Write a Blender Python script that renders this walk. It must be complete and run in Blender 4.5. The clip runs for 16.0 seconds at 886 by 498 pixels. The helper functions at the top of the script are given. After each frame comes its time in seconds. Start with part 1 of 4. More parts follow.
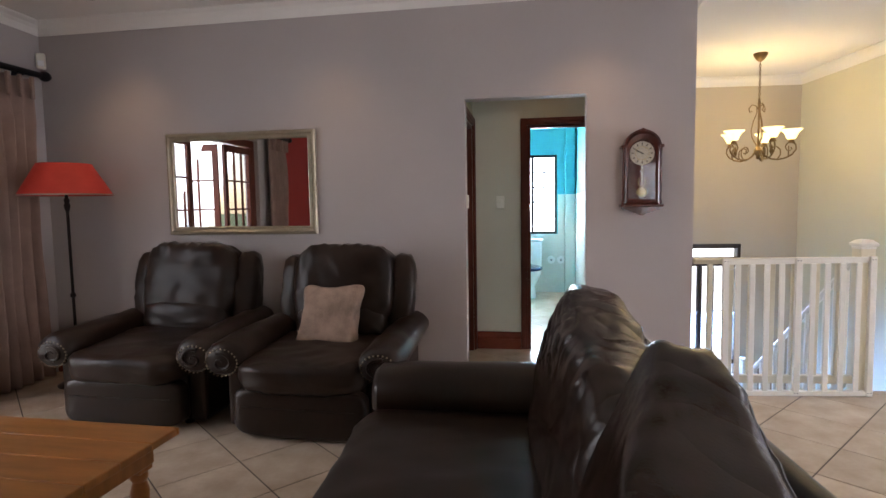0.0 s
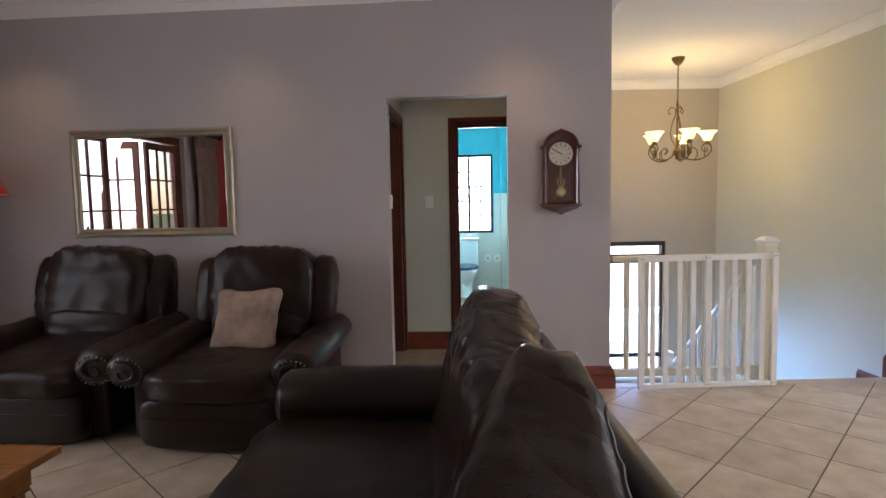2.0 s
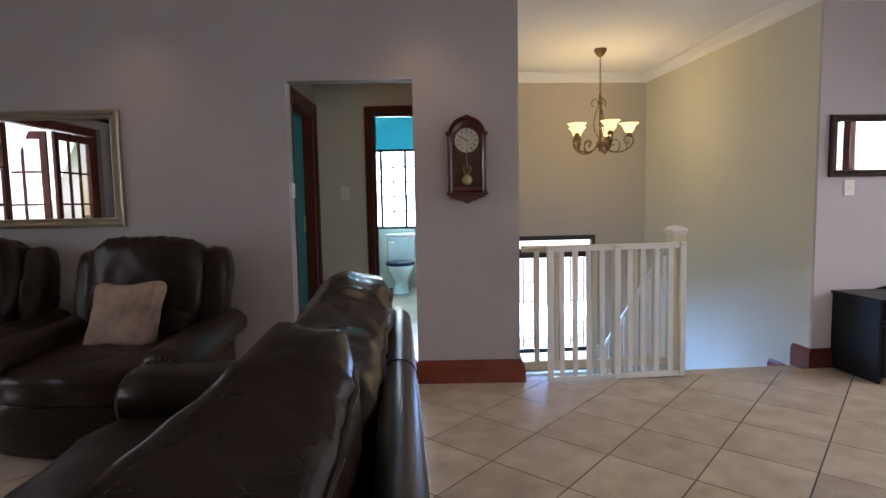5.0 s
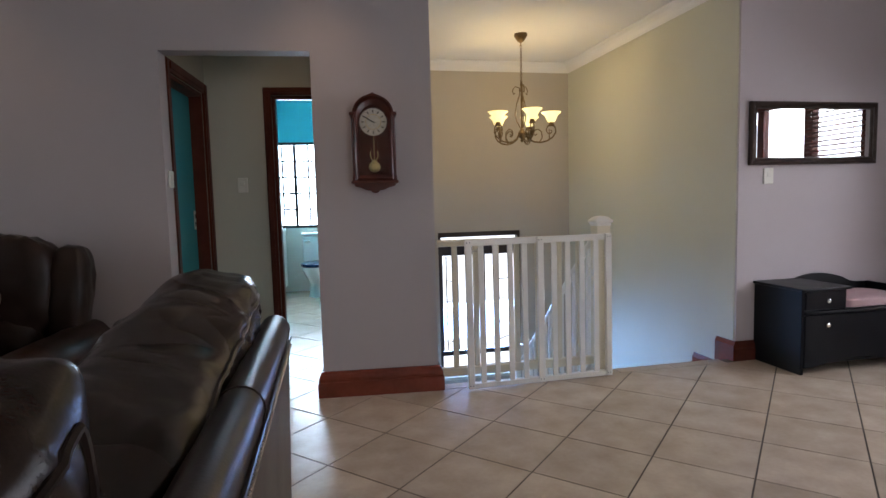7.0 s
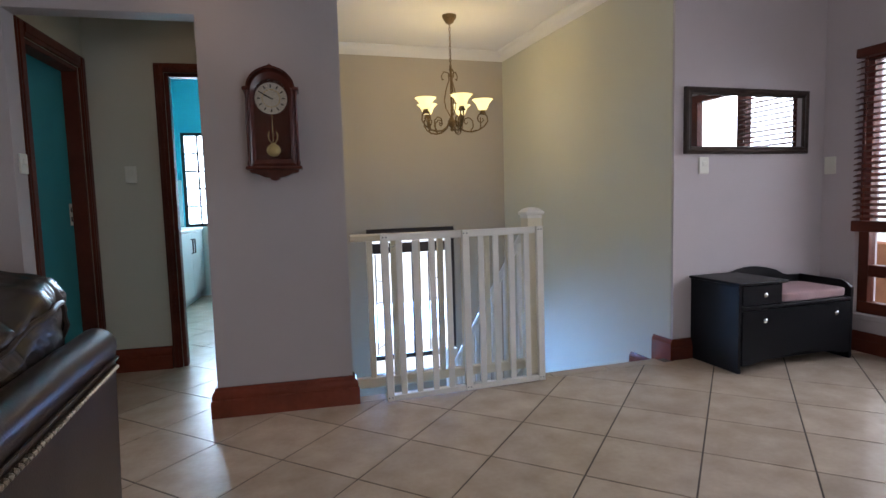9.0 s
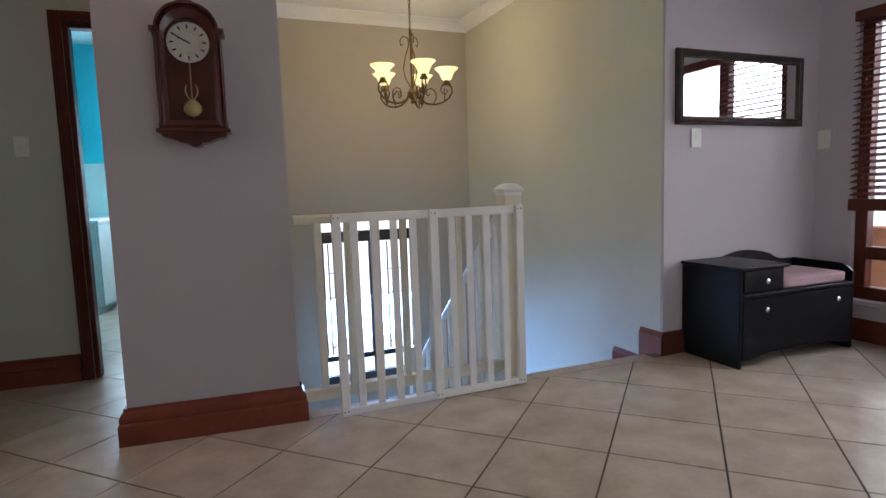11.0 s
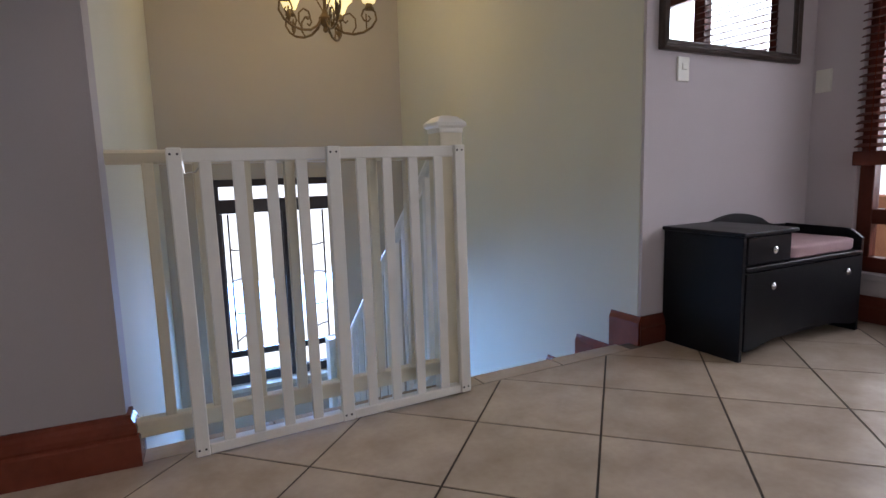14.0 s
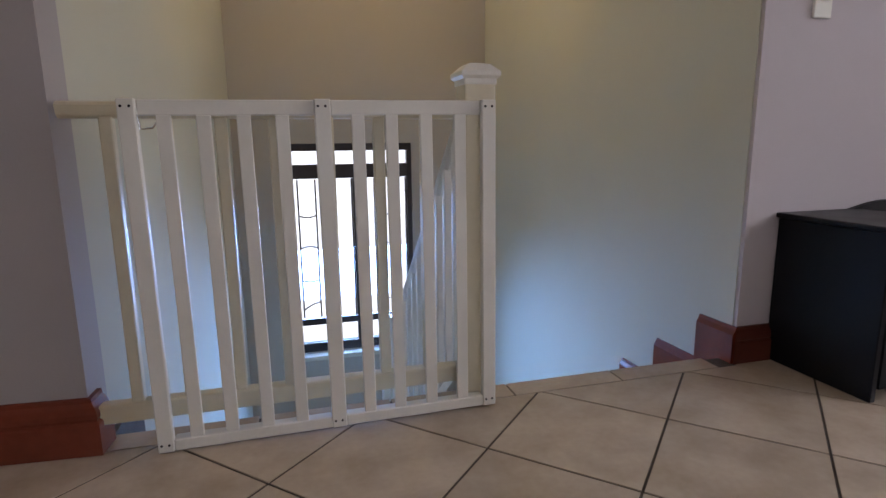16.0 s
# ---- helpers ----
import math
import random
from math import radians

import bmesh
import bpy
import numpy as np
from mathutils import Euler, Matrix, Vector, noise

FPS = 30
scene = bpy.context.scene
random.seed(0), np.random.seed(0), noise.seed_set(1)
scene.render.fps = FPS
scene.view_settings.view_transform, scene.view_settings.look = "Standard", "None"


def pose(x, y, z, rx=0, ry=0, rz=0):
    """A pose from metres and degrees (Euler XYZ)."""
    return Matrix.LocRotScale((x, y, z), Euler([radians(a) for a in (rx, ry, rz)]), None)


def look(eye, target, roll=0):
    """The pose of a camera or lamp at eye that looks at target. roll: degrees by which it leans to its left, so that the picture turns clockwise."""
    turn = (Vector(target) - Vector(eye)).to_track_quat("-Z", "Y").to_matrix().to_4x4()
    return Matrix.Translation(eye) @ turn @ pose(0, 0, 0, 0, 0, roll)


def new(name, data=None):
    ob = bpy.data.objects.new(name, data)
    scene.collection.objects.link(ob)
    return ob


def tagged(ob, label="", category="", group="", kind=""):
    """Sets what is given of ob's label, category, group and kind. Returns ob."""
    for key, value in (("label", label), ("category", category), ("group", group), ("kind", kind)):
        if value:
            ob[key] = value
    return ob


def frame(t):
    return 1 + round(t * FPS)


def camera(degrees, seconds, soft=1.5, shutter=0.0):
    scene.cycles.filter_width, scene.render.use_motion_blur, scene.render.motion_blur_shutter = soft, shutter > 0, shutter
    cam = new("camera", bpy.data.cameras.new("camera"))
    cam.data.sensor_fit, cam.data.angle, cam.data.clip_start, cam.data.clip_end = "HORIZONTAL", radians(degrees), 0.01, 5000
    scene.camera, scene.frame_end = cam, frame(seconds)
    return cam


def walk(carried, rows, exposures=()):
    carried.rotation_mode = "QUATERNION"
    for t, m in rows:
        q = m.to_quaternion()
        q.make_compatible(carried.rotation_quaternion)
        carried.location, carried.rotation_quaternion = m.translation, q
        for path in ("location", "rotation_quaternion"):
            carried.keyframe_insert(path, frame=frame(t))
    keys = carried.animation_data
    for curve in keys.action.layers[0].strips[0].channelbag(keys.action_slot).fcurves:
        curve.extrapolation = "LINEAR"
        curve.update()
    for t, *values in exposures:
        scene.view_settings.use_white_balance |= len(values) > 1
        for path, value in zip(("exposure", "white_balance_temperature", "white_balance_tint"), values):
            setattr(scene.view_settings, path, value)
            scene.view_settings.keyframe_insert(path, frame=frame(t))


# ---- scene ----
cam = camera(77.3, 16.0)
PATH = [
    (0, (0.16, 0.401, 1.338), (0.003, 2.389, 1.18), -0.9),
    (0.5, (0.205, 0.404, 1.335), (0.095, 2.395, 1.176), -0.9),
    (1, (0.246, 0.41, 1.345), (0.187, 2.402, 1.181), -1.0),
    (1.5, (0.294, 0.426, 1.339), (0.279, 2.42, 1.176), -1.0),
    (2, (0.344, 0.446, 1.345), (0.369, 2.439, 1.179), -1.1),
    (2.5, (0.398, 0.47, 1.334), (0.47, 2.462, 1.172), -1.1),
    (3, (0.468, 0.489, 1.336), (0.57, 2.479, 1.169), -1.1),
    (5.5, (0.802, 0.645, 1.23), (1.0, 2.629, 1.065), -1.1),
    (6, (0.837, 0.753, 1.214), (1.119, 2.726, 1.048), -1.2),
    (6.5, (0.877, 0.861, 1.21), (1.219, 2.824, 1.039), -1.3),
    (7, (0.934, 0.939, 1.181), (1.332, 2.892, 1.014), -1.5),
    (7.5, (1.017, 0.995, 1.173), (1.488, 2.931, 1.003), -1.6),
    (8, (1.107, 1.077, 1.176), (1.641, 2.996, 0.999), -1.8),
    (8.5, (1.155, 1.161, 1.139), (1.723, 3.071, 0.969), -1.7),
    (9, (1.183, 1.256, 1.118), (1.768, 3.16, 0.946), -1.6),
    (11.5, (1.326, 1.89, 0.978), (2.103, 3.722, 0.775), -1.7),
    (12, (1.37, 2.021, 0.92), (2.183, 3.838, 0.724), -1.5),
    (12.5, (1.443, 2.114, 0.885), (2.279, 3.92, 0.681), -1.7),
    (13, (1.497, 2.27, 0.865), (2.403, 4.038, 0.634), -1.6),
    (13.5, (1.604, 2.355, 0.868), (2.497, 4.127, 0.617), -2.1),
    (14, (1.703, 2.456, 0.857), (2.614, 4.215, 0.582), -1.6),
    (14.5, (1.844, 2.529, 0.808), (2.722, 4.305, 0.533), -1.8),
    (15, (1.947, 2.572, 0.821), (2.713, 4.39, 0.495), -1.3),
    (15.5, (2.051, 2.629, 0.842), (2.716, 4.48, 0.479), -1.2),
    (16, (2.14, 2.694, 0.829), (2.661, 4.589, 0.458), -0.6),
]
walk(cam, [(t, look(eye, target, roll)) for t, eye, target, roll in PATH],
     [(0.0, 0.80, 6800, 21), (3.0, 0.38, 6650, 21), (6.0, 0.02, 6550, 20), (9.0, -0.10, 6200, 19), (12.5, -0.18, 6200, 20), (16.0, -0.42, 6600, 23)])

# ---- world and large lights ----
world = bpy.data.worlds.new("world")
scene.world = world
world.use_nodes = True
wn = world.node_tree.nodes
sky = wn.new("ShaderNodeTexSky")
sky.sky_type = "NISHITA"
sky.sun_disc = False
sky.sun_elevation, sky.sun_rotation = radians(50), radians(200)
world.node_tree.links.new(sky.outputs[0], wn["Background"].inputs[0])
wn["Background"].inputs[1].default_value = 0.12

sun = new("sun", bpy.data.lights.new("sun", "SUN"))
sun.data.energy, sun.data.angle, sun.data.color = 3.0, radians(0.6), (1, 0.95, 0.86)
sun.matrix_world = look((0, 0, 10), (2.0, 5.2, 0))

# frame of the long wall: origin on its face, x along it, y into the passage behind it
FM = pose(0, 4.444, 0, 0, 0, -4.5)
# frame of the bathroom behind the passage
BM = FM @ pose(0.02, 0.40, 0)


def area(name, m, w, h, watts, color=(1, 1, 1)):
    ob = new(name, bpy.data.lights.new(name, "AREA"))
    ob.data.shape, ob.data.size, ob.data.size_y = "RECTANGLE", w, h
    ob.data.energy, ob.data.color = watts, color
    ob.matrix_world = m
    return ob


area("daylight_west", FM @ pose(-4.13, -2.4, 1.35, 0, -65, 0), 2.1, 2.4, 34, (0.80, 0.90, 1.0))
area("daylight_east", pose(5.75, 3.24, 1.45, 0, 65, 0), 1.7, 1.65, 50, (0.84, 0.92, 1.0))
area("daylight_stairs", pose(2.59, 7.08, -0.03, -48, 0, 0), 0.88, 1.25, 80, (0.20, 0.45, 1.0)).data.spread = radians(125)
area("daylight_bathroom", BM @ pose(0.31, 4.28, 1.47, -90, 0, 0), 1.08, 1.18, 84, (0.62, 0.84, 1.0))
# fill from behind the walk, no known source; added to brighten the walls
area("fill_south", pose(3.25, -3.25, 1.5, 65, 0, 0), 2.7, 1.7, 15, (0.86, 0.92, 1.0))


def spot(name, m, watts, color, size=70, blend=0.6, radius=0.03):
    ob = new(name, bpy.data.lights.new(name, "SPOT"))
    ob.data.energy, ob.data.color, ob.data.spot_size, ob.data.spot_blend, ob.data.shadow_soft_size = watts, color, radians(size), blend, radius
    ob.matrix_world = m
    return ob


def bulb(name, p, watts, color=(1, 0.78, 0.42), radius=0.03):
    ob = new(name, bpy.data.lights.new(name, "POINT"))
    ob.data.energy, ob.data.color, ob.data.shadow_soft_size = watts, color, radius
    ob.location = p
    return ob


# ---- materials ----
def mat(name, color, rough=0.6, metal=0.0, var=0.08, scale=6.0, fine=60.0, bump=0.1, spec=0.5, color2=None, obrand=0.0, coat=0.0, stretch=(1, 1, 1), placed=False):
    """Base colour with broad and fine variation and a little relief."""
    m = bpy.data.materials.new(name)
    m.use_nodes = True
    nt = m.node_tree
    n, l = nt.nodes, nt.links
    b = n["Principled BSDF"]
    b.inputs["Roughness"].default_value, b.inputs["Metallic"].default_value = rough, metal
    b.inputs["Specular IOR Level"].default_value = spec
    b.inputs["Coat Weight"].default_value = coat
    tc = n.new("ShaderNodeTexCoord")
    mp = n.new("ShaderNodeMapping")
    mp.inputs["Scale"].default_value = stretch
    if placed:
        geo = n.new("ShaderNodeNewGeometry")
        l.new(geo.outputs["Position"], mp.inputs[0])
    else:
        l.new(tc.outputs["Object"], mp.inputs[0])
    n1, n2 = n.new("ShaderNodeTexNoise"), n.new("ShaderNodeTexNoise")
    for k, sc in ((n1, scale), (n2, fine)):
        k.inputs["Scale"].default_value, k.inputs["Detail"].default_value = sc, 5
        l.new(mp.outputs[0], k.inputs["Vector"])
    mix = n.new("ShaderNodeMix")
    mix.data_type = "RGBA"
    c2 = color2 or tuple(max(0, c * (1 - 2.2 * var)) for c in color)
    c1 = tuple(min(1, c * (1 + var)) for c in color)
    mix.inputs[6].default_value, mix.inputs[7].default_value = (*c1, 1), (*c2, 1)
    ad = n.new("ShaderNodeMath")
    ad.operation = "MULTIPLY_ADD"
    l.new(n2.outputs["Fac"], ad.inputs[0])
    ad.inputs[1].default_value = 0.35
    sub = n.new("ShaderNodeMath")
    sub.operation = "MULTIPLY_ADD"
    l.new(n1.outputs["Fac"], sub.inputs[0])
    sub.inputs[1].default_value, sub.inputs[2].default_value = 1.3, -0.35
    l.new(sub.outputs[0], ad.inputs[2])
    ad.use_clamp = True
    l.new(ad.outputs[0], mix.inputs[0])
    out = mix.outputs[2]
    if obrand:
        info = n.new("ShaderNodeObjectInfo")
        hsv = n.new("ShaderNodeHueSaturation")
        mr = n.new("ShaderNodeMapRange")
        mr.inputs[3].default_value, mr.inputs[4].default_value = 1 - obrand, 1 + obrand
        l.new(info.outputs["Random"], mr.inputs[0])
        l.new(mr.outputs[0], hsv.inputs["Value"])
        l.new(out, hsv.inputs["Color"])
        out = hsv.outputs[0]
    l.new(out, b.inputs["Base Color"])
    rr = n.new("ShaderNodeMapRange")
    rr.inputs[3].default_value, rr.inputs[4].default_value = max(0.02, rough - 0.07), min(1, rough + 0.08)
    l.new(n1.outputs["Fac"], rr.inputs[0])
    l.new(rr.outputs[0], b.inputs["Roughness"])
    if bump:
        bp = n.new("ShaderNodeBump")
        bp.inputs["Strength"].default_value, bp.inputs["Distance"].default_value = bump, 0.01
        l.new(n2.outputs["Fac"], bp.inputs["Height"])
        l.new(bp.outputs[0], b.inputs["Normal"])
    return m


def glow(name, color, strength, base=(0.9, 0.85, 0.7)):
    m = mat(name, base, 0.4, bump=0)
    b = m.node_tree.nodes["Principled BSDF"]
    b.inputs["Emission Color"].default_value, b.inputs["Emission Strength"].default_value = (*color, 1), strength
    return m


def glass(name):
    m = bpy.data.materials.new(name)
    m.use_nodes = True
    b = m.node_tree.nodes["Principled BSDF"]
    b.inputs["Transmission Weight"].default_value, b.inputs["Roughness"].default_value, b.inputs["IOR"].default_value = 1, 0.0, 1.05
    return m


M_WALL = mat("grey_wall_paint", (0.435, 0.395, 0.383), 0.75, var=0.03, scale=1.2, fine=140, bump=0.08, spec=0.25)
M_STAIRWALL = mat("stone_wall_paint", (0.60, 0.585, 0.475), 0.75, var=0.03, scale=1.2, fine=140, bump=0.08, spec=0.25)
# stairwell wall round the window: darker and browner than M_STAIRWALL
M_TAUPE = mat("taupe_far_wall", (0.46, 0.41, 0.335), 0.75, var=0.03, scale=1.2, fine=140, bump=0.08, spec=0.25)
M_LILAC = mat("lilac_wall_paint", (0.56, 0.50, 0.50), 0.75, var=0.03, scale=1.2, fine=140, bump=0.08, spec=0.25)
M_CREAM = mat("cream_wall_paint", (0.72, 0.66, 0.52), 0.75, var=0.04, scale=1.5, fine=120, bump=0.1, spec=0.25)
M_RED = mat("red_wall_paint", (0.38, 0.035, 0.03), 0.7, var=0.05, scale=1.5, fine=120)
M_CEIL = mat("ceiling_paint", (0.80, 0.78, 0.74), 0.8, var=0.02, scale=1.0, fine=100, bump=0.05, spec=0.2)
M_TURQ = mat("turquoise_wall_paint", (0.03, 0.52, 0.60), 0.65, var=0.04, scale=1.5, fine=120, bump=0.06)
M_TEAL = mat("teal_wall_paint", (0.03, 0.30, 0.34), 0.65, var=0.04, scale=1.5, fine=120, bump=0.06)
M_WTILE = mat("white_wall_tile", (0.72, 0.74, 0.68), 0.25, var=0.03, scale=3, fine=40, bump=0.02)
M_TILE = mat("beige_floor_tile", (0.555, 0.455, 0.355), 0.22, var=0.08, scale=6, fine=45, bump=0.03, color2=(0.36, 0.275, 0.20), obrand=0.08, placed=True)
M_GROUT = mat("dark_grout", (0.085, 0.065, 0.05), 0.9, var=0.15, scale=20, fine=200, bump=0.3)
M_WOOD = mat("red_brown_wood", (0.20, 0.042, 0.022), 0.24, var=0.25, scale=4, fine=40, bump=0.08, stretch=(1, 1, 1))
M_DARKWOOD = mat("dark_red_wood", (0.13, 0.032, 0.018), 0.38, var=0.25, scale=5, fine=50, bump=0.08, spec=0.22)
M_WHITE = mat("white_gloss_paint", (0.78, 0.745, 0.66), 0.35, var=0.04, scale=8, fine=70, bump=0.05)
M_CREAMP = mat("cream_gloss_paint", (0.72, 0.64, 0.46), 0.35, var=0.05, scale=8, fine=70, bump=0.05)
M_LEATHER = mat("dark_brown_leather", (0.022, 0.0115, 0.0075), 0.30, var=0.3, scale=4, fine=200, bump=0.06, spec=0.30)
M_GLASS = glass("window_glass")


# ---- building blocks ----
def part(name, bm, material, parent=None, label="", m=None, smooth=False):
    me = bpy.data.meshes.new(name)
    bm.normal_update()
    bm.to_mesh(me)
    bm.free()
    me.materials.append(material)
    if smooth:
        me.polygons.foreach_set("use_smooth", [True] * len(me.polygons))
        if smooth != "soft":
            me.set_sharp_from_angle(angle=radians(40))
    ob = new(name, me)
    if parent:
        ob.parent = parent
    if m:
        ob.matrix_world = m
    if label:
        ob["label"] = label
    return ob


def thing(name, m, label, category, group="", kind=""):
    ob = new(name)
    ob.empty_display_size = 0.1
    ob.matrix_world = m
    return tagged(ob, label, category, group, kind)


def structure(ob, label, category=""):
    return tagged(ob, label, category, kind="structure")


def box(x0, x1, y0, y1, z0, z1, r=0.0, seg=1, bm=None, m=None):
    """A box between two corners, its edges rounded by r, added to bm."""
    b = bmesh.new()
    bmesh.ops.create_cube(b, size=1)
    bmesh.ops.scale(b, vec=(x1 - x0, y1 - y0, z1 - z0), verts=b.verts)
    if r:
        bmesh.ops.bevel(b, geom=b.edges[:], offset=r, segments=seg, affect="EDGES", profile=0.5)
    bmesh.ops.translate(b, vec=((x0 + x1) / 2, (y0 + y1) / 2, (z0 + z1) / 2), verts=b.verts)
    if m:
        bmesh.ops.transform(b, matrix=m, verts=b.verts)
    return b if bm is None else join(bm, b)


def join(bm, b):
    me = bpy.data.meshes.new("t")
    b.to_mesh(me)
    b.free()
    bm.from_mesh(me)
    bpy.data.meshes.remove(me)
    return bm


def loft(rings, close=True, cap=True, bm=None):
    """Skin over rings of points."""
    b = bmesh.new() if bm is None else bm
    vs = [[b.verts.new(p) for p in ring] for ring in rings]
    k = len(rings[0])
    for a, c in zip(vs, vs[1:]):
        for i in range(k if close else k - 1):
            b.faces.new((a[i], a[(i + 1) % k], c[(i + 1) % k], c[i]))
    if cap and close:
        b.faces.new(vs[0][::-1])
        b.faces.new(vs[-1])
    bmesh.ops.recalc_face_normals(b, faces=b.faces)
    return b


def lathe(profile, n=24, at=(0, 0, 0), bm=None, cap=True):
    """A turned shape: (radius, height) pairs round the z axis."""
    rings = [[(at[0] + r * math.cos(6.28319 * i / n), at[1] + r * math.sin(6.28319 * i / n), at[2] + z) for i in range(n)] for r, z in profile]
    b = loft(rings, cap=cap)
    return b if bm is None else join(bm, b)


def tube(points, r, n=8, bm=None):
    """A round bar along points; r may be a function of 0 to 1."""
    pts = [Vector(p) for p in points]
    rings, up = [], None
    for i, p in enumerate(pts):
        d = (pts[min(i + 1, len(pts) - 1)] - pts[max(i - 1, 0)]).normalized()
        if up is None:
            up = Vector((0, 0, 1)) if abs(d.z) < 0.9 else Vector((1, 0, 0))
        side = d.cross(up).normalized()
        up = side.cross(d).normalized()
        rr = r(i / (len(pts) - 1)) if callable(r) else r
        rings.append([p + rr * (math.cos(6.28319 * k / n) * side + math.sin(6.28319 * k / n) * up) for k in range(n)])
    b = loft(rings)
    return b if bm is None else join(bm, b)


def extrude(outline, d0, d1, axis="y", bm=None):
    """A prism from an outline of (a, b) pairs: axis y takes them as x and z, x as y and z, z as x and y."""
    def put(a, b, d):
        return {"y": (a, d, b), "x": (d, a, b), "z": (a, b, d)}[axis]
    b = loft([[put(a, c, d0) for a, c in outline], [put(a, c, d1) for a, c in outline]])
    return b if bm is None else join(bm, b)


def pillow(sx, sy, sz, e=0.45, res=16, wrinkle=0.0, freq=5.0, seed=0.0, pinch=0.0):
    """A stuffed block: a rounded box of half sizes sx, sy, sz with soft creases; pinch draws its corners out."""
    b = bmesh.new()
    bmesh.ops.create_cube(b, size=2)
    bmesh.ops.subdivide_edges(b, edges=b.edges[:], cuts=res, use_grid_fill=True)
    for v in b.verts:
        c = v.co
        n = c.normalized()
        k = (abs(n.x) ** (2 / e) + abs(n.y) ** (2 / e) + abs(n.z) ** (2 / e)) ** (-e / 2)
        p = n * k
        if wrinkle:
            q = Vector((n.x * sx, n.y * sy, n.z * sz)) * freq + Vector((seed, seed * 1.7, 3.1))
            w = noise.noise(q) + 0.5 * abs(noise.noise(q * 2.3))
            p *= 1 + wrinkle * w
        if pinch:
            p *= 1 + pinch * (abs(n.x * n.z) * 2) ** 3
        v.tag = c.x > 0.99 and max(abs(c.y), abs(c.z)) > 0.99
        v.co = (p.x * sx, p.y * sy, p.z * sz)
    return b


# ---- the shell ----
STAIR_CEIL = 2.705


def ceil_z(x, y):
    """Height of the ceiling: flat over stairs and entry, slightly raked over the sitting room."""
    return STAIR_CEIL if x > 1.56 else 2.835 - 0.03 * (y - 4.6)


def wall(name, p0, p1, z0, z1, thick, material, label, openings=(), m=None):
    """A wall whose face runs from p0 to p1 and whose body lies to the left of that line; openings: (start, end, bottom, top) along it."""
    a, c = Vector((*p0, 0)), Vector((*p1, 0))
    length = (c - a).length
    turn = Matrix.Translation(a) @ Matrix.Rotation(math.atan2(c.y - a.y, c.x - a.x), 4, "Z")
    bm, s = bmesh.new(), 0.0
    for o0, o1, b0, b1 in sorted(openings):
        box(s, o0, 0, thick, z0, z1, bm=bm)
        if b0 > z0:
            box(o0, o1, 0, thick, z0, b0, bm=bm)
        if b1 < z1:
            box(o0, o1, 0, thick, b1, z1, bm=bm)
        s = o1
    box(s, length, 0, thick, z0, z1, bm=bm)
    bmesh.ops.remove_doubles(bm, verts=bm.verts, dist=0.0005)
    return structure(part(name, bm, material, m=(m @ turn) if m else turn), label, "wall")


TOP = 3.10
wall("wall_north", (-3.53, 0), (1.578, 0), -0.02, TOP, 0.12, M_WALL, "grey painted living room wall with a plain doorway", [(3.541, 4.394, -0.02, 2.091)], FM)
wall("wall_west", (-3.43, -7.5), (-3.43, 0), -0.02, TOP, 0.22, M_WALL, "grey painted wall with wide glazed doors", [(3.88, 6.35, -0.02, 2.3)], FM)
wall("wall_entry", (3.742, 4.335), (5.05, 4.335), -0.02, TOP, 0.16, M_LILAC, "lilac grey wall beside the stairs", ())
wall("wall_east", (5.05, 4.505), (5.05, -2.6), -0.02, TOP, 0.22, M_LILAC, "lilac grey wall with a tall wooden window", [(0.42, 2.12, 0.26, 2.05)])
wall("wall_south", (5.05, -2.6), (-4.2, -2.6), -0.02, TOP, 0.2, M_CREAM, "cream painted wall closing the room", [(0.4, 3.2, 0.3, 2.1)])
wall("wall_red", (-3.427, -7.3), (-3.427, -4.25), 0.0, TOP - 0.1, 0.01, M_RED, "deep red feature wall", (), FM @ pose(0.012, 0, 0))
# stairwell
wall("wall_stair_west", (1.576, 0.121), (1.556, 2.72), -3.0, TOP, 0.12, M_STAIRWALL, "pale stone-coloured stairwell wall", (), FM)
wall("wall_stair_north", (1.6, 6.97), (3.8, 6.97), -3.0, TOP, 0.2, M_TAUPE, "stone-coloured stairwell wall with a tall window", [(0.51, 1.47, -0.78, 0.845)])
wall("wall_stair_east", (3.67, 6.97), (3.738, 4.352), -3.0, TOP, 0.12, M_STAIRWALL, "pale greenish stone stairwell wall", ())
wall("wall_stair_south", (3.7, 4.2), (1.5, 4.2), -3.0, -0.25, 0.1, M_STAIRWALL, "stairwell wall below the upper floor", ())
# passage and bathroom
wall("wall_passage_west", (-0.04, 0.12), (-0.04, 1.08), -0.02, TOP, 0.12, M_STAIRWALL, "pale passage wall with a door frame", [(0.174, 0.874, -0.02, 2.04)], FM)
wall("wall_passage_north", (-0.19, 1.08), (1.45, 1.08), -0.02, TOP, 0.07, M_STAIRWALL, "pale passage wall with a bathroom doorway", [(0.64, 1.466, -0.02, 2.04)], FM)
wall("wall_bath_east", (1.14, 4.45), (1.14, 1.152), -0.02, TOP, 0.12, M_TURQ, "turquoise bathroom wall", (), FM)
wall("wall_bath_north", (-0.9, 4.05), (1.12, 4.05), -0.02, TOP, 0.2, M_TURQ, "turquoise bathroom wall with a window", [(0.67, 1.75, 0.88, 2.06)], BM)
wall("wall_bath_west", (-0.68, 1.212), (-0.68, 4.45), -0.02, TOP, 0.12, M_TURQ, "turquoise bathroom wall", (), FM)
wall("wall_bath_south", (-0.68, 1.11), (-0.19, 1.11), -0.02, TOP, 0.1, M_TURQ, "turquoise bathroom wall", (), FM)
